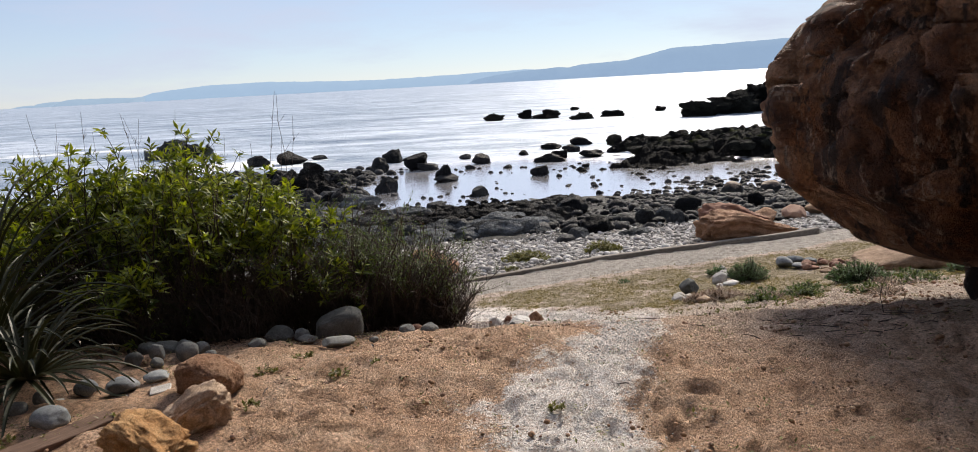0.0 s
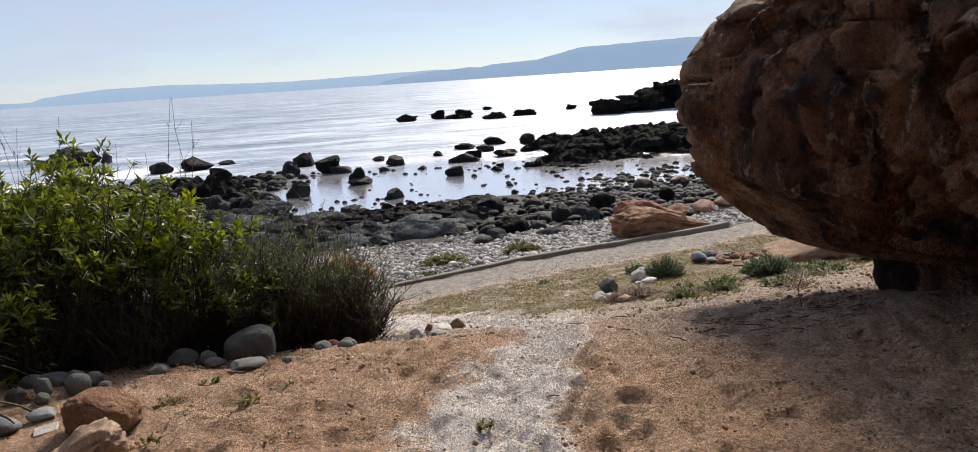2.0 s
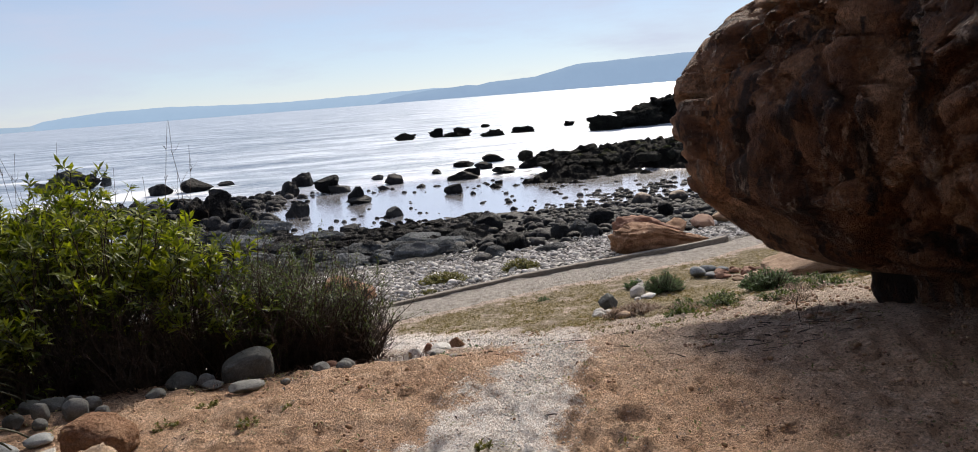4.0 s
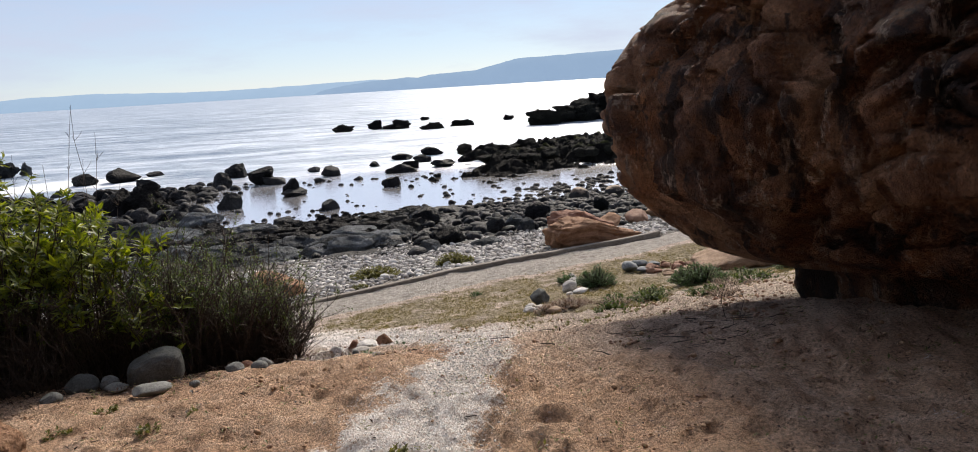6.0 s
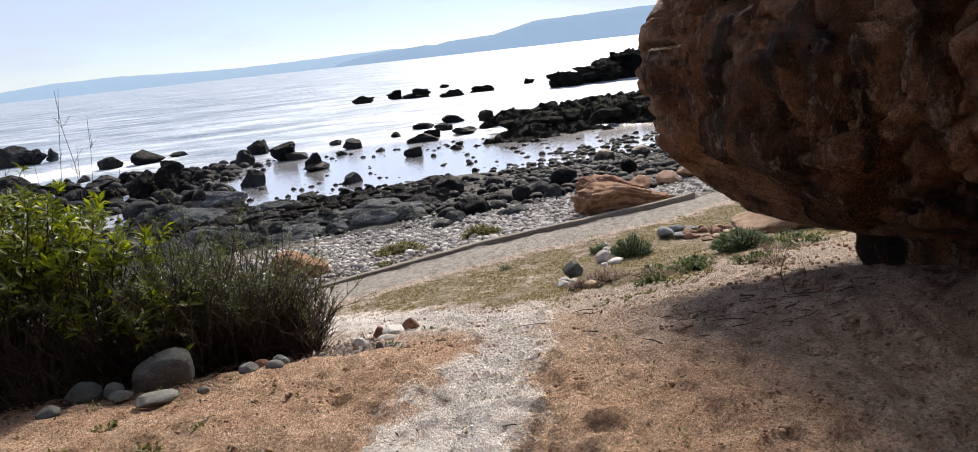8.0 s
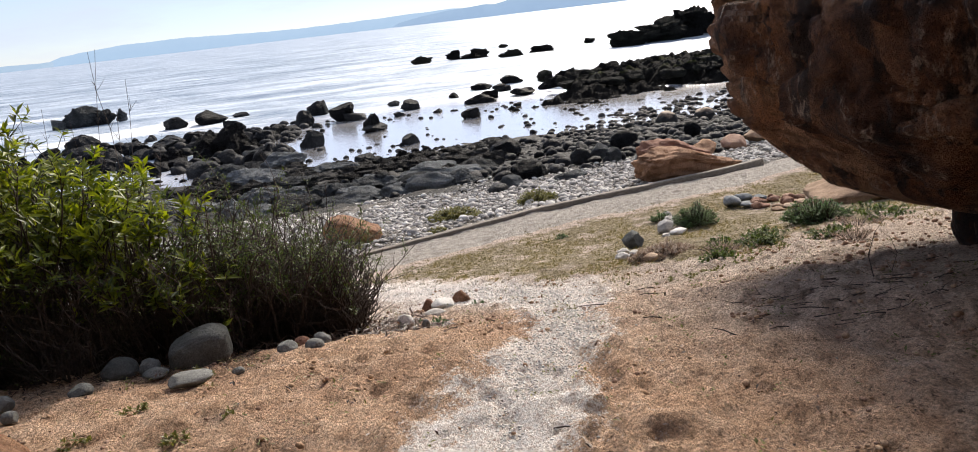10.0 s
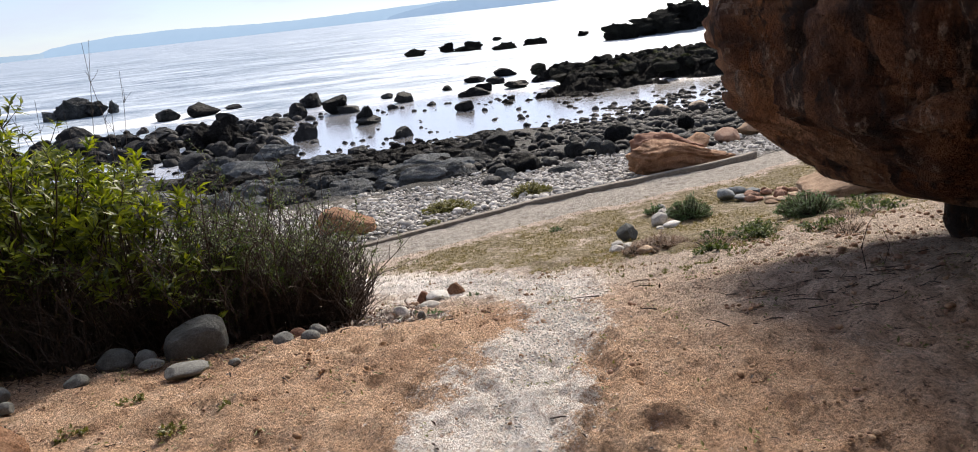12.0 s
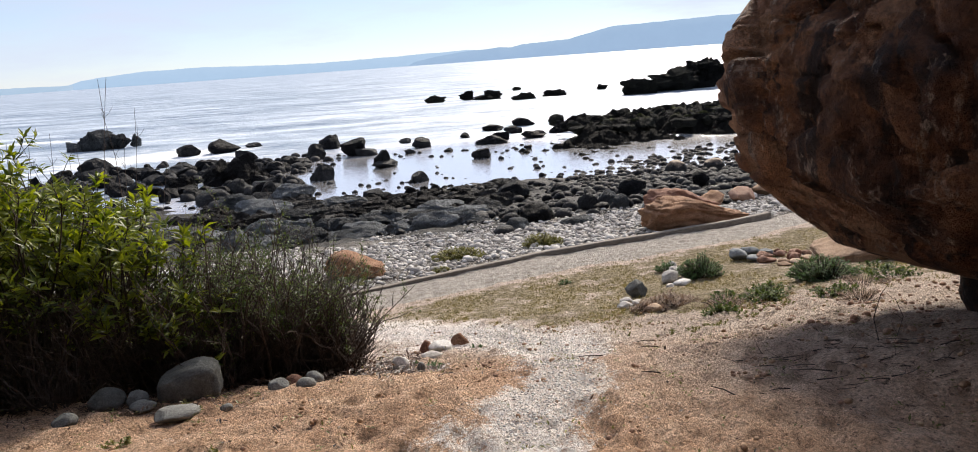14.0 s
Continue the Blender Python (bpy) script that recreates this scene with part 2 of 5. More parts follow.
DRY_TOP = dry_top_mat()
GREY = stone_mat("grey_beach_stone", (0.07, 0.07, 0.062), (0.13, 0.13, 0.118), (0.22, 0.218, 0.2), 0.6, 0.85, 0.35, relief=0.007)
BLUE = stone_mat("blue_grey_stone", (0.075, 0.08, 0.083), (0.16, 0.172, 0.175), (0.31, 0.32, 0.315), 0.4, 0.85, 0.35, relief=0.006)
WHITE = stone_mat("pale_stone", (0.38, 0.35, 0.31), (0.56, 0.52, 0.47), (0.74, 0.71, 0.66), 0.5, 0.9, 0.3, relief=0.006)
ORANGE = stone_mat("orange_stone", (0.11, 0.045, 0.025), (0.26, 0.125, 0.066), (0.43, 0.255, 0.15), 0.8, 0.85, 0.2, relief=0.022)
GOLD = stone_mat("golden_stone", (0.22, 0.09, 0.03), (0.44, 0.22, 0.075), (0.62, 0.40, 0.19), 0.6, 0.8, 0.3, relief=0.015)
TAN = stone_mat("tan_stone", (0.20, 0.12, 0.07), (0.37, 0.25, 0.16), (0.56, 0.42, 0.30), 0.7, 0.9, 0.3, relief=0.01)
RED = stone_mat("red_brown_stone", (0.13, 0.06, 0.04), (0.26, 0.13, 0.085), (0.42, 0.27, 0.19), 0.6, 0.9, 0.3, relief=0.01)
CLOD = stone_mat("sand_clod", (0.20, 0.11, 0.06), (0.36, 0.22, 0.13), (0.52, 0.36, 0.23), 0.2, 0.95, 0.2, "island", 0.01)
LEAF = leaf_mat("shrub_leaf", (0.03, 0.05, 0.010), (0.22, 0.25, 0.024), (1.6, 1.6, 0.4))
SMALL_LEAF = leaf_mat("small_leaf", (0.03, 0.05, 0.015), (0.12, 0.15, 0.035), (1.2, 1.3, 0.6))
STRAP = leaf_mat("strap_leaf", (0.028, 0.034, 0.02), (0.10, 0.10, 0.05), (0.8, 0.9, 0.5))
SUCC = leaf_mat("cushion_leaf", (0.045, 0.085, 0.03), (0.13, 0.20, 0.075), (0.9, 1.0, 0.6))
MOSS = leaf_mat("yellow_cushion_leaf", (0.12, 0.12, 0.035), (0.26, 0.24, 0.08), (0.9, 0.9, 0.5))
GRASS = leaf_mat("turf_blade", (0.10, 0.095, 0.035), (0.36, 0.275, 0.14), (0.9, 0.9, 0.5))
DRY = leaf_mat("dry_straw", (0.22, 0.15, 0.11), (0.44, 0.36, 0.29), (0.8, 0.7, 0.6))
TWIG = wood_mat("twig_bark", (0.03, 0.022, 0.018), (0.12, 0.088, 0.07))
BARK = wood_mat("stem_bark", (0.022, 0.016, 0.012), (0.075, 0.055, 0.038))
EDGING = wood_mat("weathered_edging", (0.13, 0.11, 0.09), (0.30, 0.26, 0.21), (1.2, 6, 6))
PLANK = wood_mat("brown_plank", (0.07, 0.042, 0.028), (0.17, 0.105, 0.072), (1.5, 14, 14))


# ---- mesh helpers ----
def mesh_object(name, verts, faces, mat, parent=None, smooth=False, label=""):
    me = bpy.data.meshes.new(name)
    me.from_pydata(verts, [], faces)
    me.materials.append(mat)
    if smooth:
        me.shade_smooth()
    ob = new(name, me)
    if parent:
        ob.parent = parent
    if label:
        ob["label"] = label
    return ob


def base_at(name, x, y, z, label, category, group="", kind=""):
    e = new(name)
    e.location = (x, y, z)
    return tagged(e, label, category, group, kind)


LEVEL_Y = (-60, -2, 3.6, 4.2, 4.6, 5.0, 5.6, 6.2, 7.0, 8.8, 9.6, 12.0, 13.0, 15, 18, 24, 32, 40, 48, 70, 120, 400)
LEVEL_Z = (3.0, 0.05, 0.01, 0.0, -0.045, -0.13, -0.32, -0.5, -0.72, -1.11, -1.22, -1.36, -1.5, -1.75, -2.1, -2.85, -3.85, -4.6, -5.0, -5.3, -6, -8)


def level(x, y):
    """Height of the ground without its small relief."""
    z = np.interp(y, LEVEL_Y, LEVEL_Z)
    return z + np.clip((y - 5) / 2, 0, 1) * np.clip(1 - (y - 14) / 20, 0, 1) * 0.04 * np.clip(x - 1, -3, 8)


def ico(sub):
    b = bmesh.new()
    bmesh.ops.create_icosphere(b, subdivisions=sub, radius=1.0)
    v = np.array([p.co[:] for p in b.verts])
    f = np.array([[p.index for p in q.verts] for q in b.faces])
    b.free()
    return v, f


ICO = {s: ico(s) for s in (1, 2, 3, 4, 5)}


def rock_points(seed, sub=3, cuts=9, facet=0.78, rough=0.10):
    """A broken, worn stone about one unit in radius: a ball cut by random planes, then roughened."""
    rng = np.random.default_rng(seed)
    v = ICO[sub][0].copy()
    for _ in range(cuts):
        n = rng.normal(size=3)
        n /= np.linalg.norm(n)
        d = facet + rng.uniform(-0.08, 0.14)
        over = v @ n - d
        v -= np.outer(np.where(over > 0, over * 0.93, 0), n)
    off = Vector(rng.uniform(-50, 50, 3))
    k = np.array([noise.fractal(Vector(p) * 1.6 + off, 0.9, 2.1, 4) for p in v])
    if sub > 3:
        k = k + 0.4 * np.array([noise.fractal(Vector(p) * 6.5 - off, 0.8, 2.1, 4) for p in v])
    v *= (1 + rough * k)[:, None]
    return v


def boulder(name, x, y, w, h, mat, label, group="", depth=0.8, seed=None, sub=3, cuts=9, facet=0.78, rough=0.10, sink=0.22, turn=None, z=None, tilt=0.0, category="rock", crisp=False):
    seed = seed if seed is not None else int(abs(x * 131 + y * 977) * 10) % 100000
    v = rock_points(seed, sub, cuts, facet, rough)
    v -= (v.max(0) + v.min(0)) / 2
    v /= (v.max(0) - v.min(0))
    v *= np.array([w * 0.92, w * depth, h * (0.95 + sink)])
    if tilt:
        c, s = math.cos(radians(tilt)), math.sin(radians(tilt))
        v = v @ np.array([[c, 0, -s], [0, 1, 0], [s, 0, c]]).T
    v[:, 2] += h / 2 - h * sink / 2
    y += 0.36 * w * depth
    g = max(float(level(x, y)), SEA) if z is None else z
    ob = mesh_object(name, v.tolist(), ICO[sub][1].tolist(), mat, smooth=not crisp)
    rng = random.Random(seed)
    a = rng.uniform(-25, 25) if turn is None else turn
    ob.matrix_world = pose(x, y, g, 0, 0, a)
    return tagged(ob, label, category, group)


def scatter(name, spots, mat, label, category, sub=2, flat=0.6, seed=1):
    """Very many stones as one mass. spots: rows of x, y, z, size."""
    rng = np.random.default_rng(seed)
    shapes = []
    for i in range(7):
        p = rock_points(seed * 50 + i, sub, 6, 0.82, 0.07)
        shapes.append(p)
    f0 = ICO[sub][1]
    n, m = len(spots), len(shapes[0])
    verts, faces = np.empty((n * m, 3)), np.empty((n * len(f0), 3), dtype=int)
    for i, (x, y, z, s) in enumerate(spots):
        p = shapes[i % 7] * np.array([1.0, rng.uniform(0.6, 0.95), rng.uniform(0.7, 1.3) * flat]) * s * 0.5
        a, b = rng.uniform(0, 6.28), rng.uniform(-0.35, 0.35)
        ca, sa, cb, sb = math.cos(a), math.sin(a), math.cos(b), math.sin(b)
        p = p @ np.array([[cb, 0, sb], [0, 1, 0], [-sb, 0, cb]]).T @ np.array([[ca, -sa, 0], [sa, ca, 0], [0, 0, 1]]).T
        verts[i * m:(i + 1) * m] = p + np.array([x, y, z + s * 0.5 * flat * 0.45])
        faces[i * len(f0):(i + 1) * len(f0)] = f0 + i * m
    ob = mesh_object(name, verts.tolist(), faces.tolist(), mat, smooth=True)
    return tagged(ob, label, category, kind="stuff")


class Soup:
    """Gathers many small pieces (stems, leaves) for one mesh."""

    def __init__(self):
        self.v, self.f = [], []

    def tube(self, pts, r0, r1, sides=4):
        base, n = len(self.v), len(pts)
        for i, p in enumerate(pts):
            d = (pts[min(i + 1, n - 1)] - pts[max(i - 1, 0)]).normalized()
            a = d.orthogonal().normalized()
            b = d.cross(a)
            r = r0 + (r1 - r0) * i / (n - 1)
            for k in range(sides):
                t = 6.2832 * k / sides
                self.v.append(p + (a * math.cos(t) + b * math.sin(t)) * r)
        for i in range(n - 1):
            for k in range(sides):
                k2 = (k + 1) % sides
                self.f.append((base + i * sides + k, base + i * sides + k2, base + (i + 1) * sides + k2, base + (i + 1) * sides + k))

    def leaf(self, p, d, up, length, width, droop=0.15):
        d = d.normalized()
        s = d.cross(up)
        s = s.normalized() if s.length > 1e-3 else d.orthogonal().normalized()
        n = s.cross(d)
        b = len(self.v)
        m = p + d * length * 0.45 - n * length * droop * 0.2
        self.v += [p, m + s * width / 2 + n * width * 0.18, p + d * length - n * length * droop, m - s * width / 2 + n * width * 0.18, m]
        self.f += [(b, b + 4, b + 1), (b + 4, b + 2, b + 1), (b, b + 3, b + 4), (b + 4, b + 3, b + 2)]

    def object(self, name, mat, parent=None, smooth=False, label=""):
        return mesh_object(name, [tuple(p) for p in self.v], self.f, mat, parent, smooth, label)


def smooth01(a, b, x):
    t = np.clip((x - a) / (b - a), 0, 1)
    return t * t * (3 - 2 * t)


def line_distance(px, py, pts):
    """Distance from points to a line of places, and the share of the way along it."""
    best, along = np.full(px.shape, 1e9), np.zeros(px.shape)
    n = len(pts) - 1
    for i in range(n):
        (ax, ay), (bx, by) = pts[i], pts[i + 1]
        t = np.clip(((px - ax) * (bx - ax) + (py - ay) * (by - ay)) / ((bx - ax) ** 2 + (by - ay) ** 2), 0, 1)
        d = np.hypot(px - ax - t * (bx - ax), py - ay - t * (by - ay))
        along = np.where(d < best, (i + t) / n, along)
        best = np.minimum(best, d)
    return best, along


# ---- the ground, one sheet to the horizon ----
GRIT_LINE = [(0.15, 1.0), (0.28, 2.6), (0.40, 3.59), (0.66, 4.15), (0.85, 4.65), (0.98, 5.6), (0.98, 6.5), (0.7, 7.3), (0.1, 8.1), (-0.6, 8.9)]
EDGE_LINE = [(-2.6, 10.2), (-1.2, 10.7), (-0.57, 10.9), (0.42, 11.28), (1.7, 11.75), (3.08, 11.98), (4.63, 12.38), (5.39, 12.77), (9.0, 14.6)]


def ground():
    xs = np.concatenate([-np.geomspace(3000, 8, 26), np.arange(-7, -3.2, 0.2), np.arange(-3.2, 4.4, 0.035), np.arange(4.4, 9, 0.16), np.arange(9, 40, 1.2), np.geomspace(41, 3000, 16)])
    ys = np.concatenate([-np.geomspace(3000, 3, 18), np.arange(-2.5, 2.4, 0.14), np.arange(2.4, 8.0, 0.032), np.arange(8, 15, 0.085), np.arange(15, 46, 0.3), np.geomspace(47, 3200, 28)])
    X, Y = np.meshgrid(xs, ys)
    Z = level(X, Y)
    flat_x, flat_y = X.ravel(), Y.ravel()
    d, _ = line_distance(X, Y, GRIT_LINE)
    half = np.interp(Y, [2.5, 3.6, 4.6, 5.6, 7.0, 8.5], [0.30, 0.27, 0.14, 0.19, 0.44, 0.36])
    grit = np.clip(1.16 - 0.5 * d / half, 0, 1) * (Y < 9.6)
    edge_y = np.interp(X, [p[0] for p in EDGE_LINE], [p[1] for p in EDGE_LINE])
    near_y = edge_y - 1.15
    track = smooth01(-0.12, 0.25, Y - near_y) * (Y < edge_y + 0.02)
    start = np.interp(X, [-0.5, 0.6, 1.3, 1.75, 2.6, 3.7, 6], [9.0, 8.3, 7.1, 6.9, 6.9, 7.2, 7.6])
    turf = smooth01(-0.5, 0.7, Y - start) * smooth01(0.35, -0.3, Y - near_y) * smooth01(-1.0, 0.3, X)
    turf *= 0.66
    pale = smooth01(5.0, 6.2, Y - 0.4 * np.clip(1.2 - X, 0, 2)) * (Y < 14)
    pale = np.maximum(pale, 0.6 * smooth01(0.6, 1.6, X) * smooth01(3.6, 4.8, Y))
    shingle = (Y > edge_y).astype(float)
    rock = smooth01(14.8, 18.5, Y + 0.12 * np.clip(-X, -8, 8))
    litter = 0.55 + 0.45 * smooth01(1.0, 2.0, X) * smooth01(7.5, 6, Y)
    fine = (X > -5) & (X < 7) & (Y > -2) & (Y < 15)
    out = Z.copy()
    rng = random.Random(5)
    steps = [(rng.uniform(-1.2, 3.2), rng.uniform(2.4, 7.8), rng.uniform(0, 6.28), rng.uniform(0.009, 0.024), rng.uniform(0.35, 0.85)) for _ in range(1200)]
    steps += [(0.75 + rng.gauss(0, 0.3), rng.uniform(2.6, 8.2), rng.uniform(-0.5, 0.5) + 1.5, rng.uniform(0.012, 0.028), rng.uniform(0.5, 0.95)) for _ in range(320)]
    for i, j in np.argwhere(fine):
        x, y = X[i, j], Y[i, j]
        big = 0.045 * noise.fractal(Vector((x * 1.7, y * 1.7, 3.1)), 0.9, 2.1, 4)
        small = 0.024 * noise.fractal(Vector((x * 8.5, y * 5.5, 8.8)), 0.8, 2.1, 3)
        out[i, j] += (big + small) * (1.0 if y < 8.5 else 0.5)
    for sx, sy, a, dep, wide in steps:
        i0, i1 = np.searchsorted(ys, (sy - 0.35, sy + 0.35))
        j0, j1 = np.searchsorted(xs, (sx - 0.35, sx + 0.35))
        px, py = X[i0:i1, j0:j1] - sx, Y[i0:i1, j0:j1] - sy
        u, w = px * math.cos(a) + py * math.sin(a), -px * math.sin(a) + py * math.cos(a)
        q = np.sqrt((u / 0.09) ** 2 + (w / 0.05) ** 2) / wide
        out[i0:i1, j0:j1] += dep * (0.45 * np.exp(-((q - 1.25) / 0.3) ** 2) - np.exp(-q ** 2 * 1.2))
    shore = (Y > 14) & (Y < 60) & (abs(X) < 60)
    for i, j in np.argwhere(shore):
        x, y = X[i, j], Y[i, j]
        k = 0.16 * noise.ridged_multi_fractal(Vector((x * 0.55, y * 0.45, 1.7)), 0.9, 2.2, 5, 1.0, 2.0) - 0.2
        k += 0.16 * noise.noise(Vector((x * 0.13, y * 0.13, 4.2)))
        out[i, j] += k * float(rock[i, j]) * (1.0 if x < 4 else 0.6)
    nx, ny = len(xs), len(ys)
    idx = np.arange(nx * ny).reshape(ny, nx)
    faces = np.stack([idx[:-1, :-1], idx[:-1, 1:], idx[1:, 1:], idx[1:, :-1]], -1).reshape(-1, 4)
    ob = mesh_object("ground", np.stack([flat_x, flat_y, out.ravel()], -1).tolist(), faces.tolist(), GROUND, smooth=True)
    for name, a in (("grit", grit), ("turf", turf), ("track", track), ("pale", pale), ("shingle", shingle), ("rock", rock), ("litter", litter)):
        ob.data.attributes.new(name, "FLOAT", "POINT").data.foreach_set("value", np.ascontiguousarray(a.ravel(), dtype=np.float32))
    return tagged(ob, "sloping brown sand with white shell grit, turf, shingle and bedrock", "ground", kind="structure")


ground()


# ---- the sea ----
def sea():
    xs = np.concatenate([-np.geomspace(4600, 82, 24), np.arange(-80, 60, 1.0), np.geomspace(62, 4600, 24)])
    ys = np.concatenate([np.arange(26, 60, 0.8), np.arange(60, 140, 1.4), np.geomspace(142, 4700, 34)])
    X, Y = np.meshgrid(xs, ys)
    # calm stills the waves and also sets the pool's painted pale sheen
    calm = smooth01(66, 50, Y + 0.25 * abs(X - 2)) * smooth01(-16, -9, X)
    wave = np.zeros_like(X)
    for i, j in np.argwhere((Y > 50) & (Y < 400) & (abs(X) < 200)):
        wave[i, j] = noise.fractal(Vector((X[i, j] * 0.05, Y[i, j] * 0.13, 0.5)), 0.8, 2.1, 4)
    Z = SEA + 0.22 * wave * (1 - calm) * smooth01(50, 70, Y)
    # surf along the outer rocks
    front = 62 + 0.25 * (X + 6) + 5 * np.sin(X * 0.21)
    foam = 0.52 * np.exp(-((Y - front) / 6.0) ** 2) * smooth01(26, 8, X)
    foam += 0.75 * np.exp(-((Y - 92) / 4.0) ** 2 - ((X + 52) / 22) ** 2)
    foam += 0.55 * np.exp(-((Y - 66) / 6.0) ** 2 - ((X + 24) / 12) ** 2)
    foam += 0.45 * np.exp(-((Y - 100) / 10.0) ** 2 - ((X - 20) / 18) ** 2)
    foam += 0.40 * np.exp(-((Y - 78) / 5.0) ** 2 - ((X - 14) / 14) ** 2)
    foam += 0.16 * np.exp(-((Y - 150) / 70.0) ** 2)
    foam *= 1 - 0.9 * calm
    nx, ny = len(xs), len(ys)
    idx = np.arange(nx * ny).reshape(ny, nx)
    faces = np.stack([idx[:-1, :-1], idx[:-1, 1:], idx[1:, 1:], idx[1:, :-1]], -1).reshape(-1, 4)
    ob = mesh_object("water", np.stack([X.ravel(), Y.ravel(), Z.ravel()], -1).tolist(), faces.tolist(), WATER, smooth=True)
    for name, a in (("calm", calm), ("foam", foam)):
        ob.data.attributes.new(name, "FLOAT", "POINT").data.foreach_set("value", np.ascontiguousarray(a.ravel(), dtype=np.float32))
    return tagged(ob, "glittering grey-blue sea with a calm rock pool inshore", "sea", kind="structure")


sea()


# ---- far coast ----
def ridge(name, dist, marks, mat, label):
    """A long hill on the far shore. marks: pairs of place along it and height, in metres."""
    px, ph = [m[0] for m in marks], [m[1] for m in marks]
    xs = np.linspace(px[0], px[-1], 220)
    rows = []
    for back, share in ((0, 0.0), (25, 0.35), (70, 0.72), (160, 1.0), (320, 0.9)):
        for x in xs:
            h = float(np.interp(x, px, ph)) * share
            h += (3.0 * noise.fractal(Vector((x * 0.012, back * 0.02, dist)), 0.8, 2.2, 4)) * (share > 0) * min(1.0, h / 15)
            rows.append((x, dist + back, SEA - 1 + h))
    n = len(xs)
    faces = [(r * n + i, r * n + i + 1, (r + 1) * n + i + 1, (r + 1) * n + i) for r in range(4) for i in range(n - 1)]
    ob = mesh_object(name, rows, faces, mat, smooth=True)
    return tagged(ob, label, "coast", kind="structure")


# the last number is the share of glowing haze mixed over each hill
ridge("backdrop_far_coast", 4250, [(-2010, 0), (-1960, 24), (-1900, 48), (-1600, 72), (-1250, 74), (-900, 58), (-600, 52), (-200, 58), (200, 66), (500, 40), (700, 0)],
      haze_mat("far_haze", (0.20, 0.22, 0.20), (0.36, 0.49, 0.66), 0.85), "long low coast across the bay, pale blue from haze glow")
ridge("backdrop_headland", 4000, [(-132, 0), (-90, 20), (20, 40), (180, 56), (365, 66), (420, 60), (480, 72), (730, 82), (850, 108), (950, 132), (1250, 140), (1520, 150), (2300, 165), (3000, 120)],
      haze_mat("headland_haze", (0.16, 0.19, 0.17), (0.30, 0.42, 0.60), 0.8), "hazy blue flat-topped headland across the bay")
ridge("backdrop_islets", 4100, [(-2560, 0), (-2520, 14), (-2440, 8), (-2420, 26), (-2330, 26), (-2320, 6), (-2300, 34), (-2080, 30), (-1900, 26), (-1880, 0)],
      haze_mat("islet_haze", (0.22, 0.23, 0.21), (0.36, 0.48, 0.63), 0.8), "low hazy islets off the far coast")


# ---- the great overhanging rock ----
ROCK_AT = (4.73, 4.34)
ROCK_Z = (-0.6, -0.2, -0.1, 0.0, 0.06, 0.1, 0.2, 0.3, 0.4, 0.6, 0.9, 1.2, 1.5, 1.8, 2.1, 2.4, 2.8, 3.2, 3.5)
ROCK_S = (0.53, 0.53, 0.54, 0.57, 0.66, 0.80, 0.88, 0.925, 0.97, 1.06, 1.095, 1.12, 1.07, 0.98, 0.844, 0.7, 0.56, 0.4, 0.02)


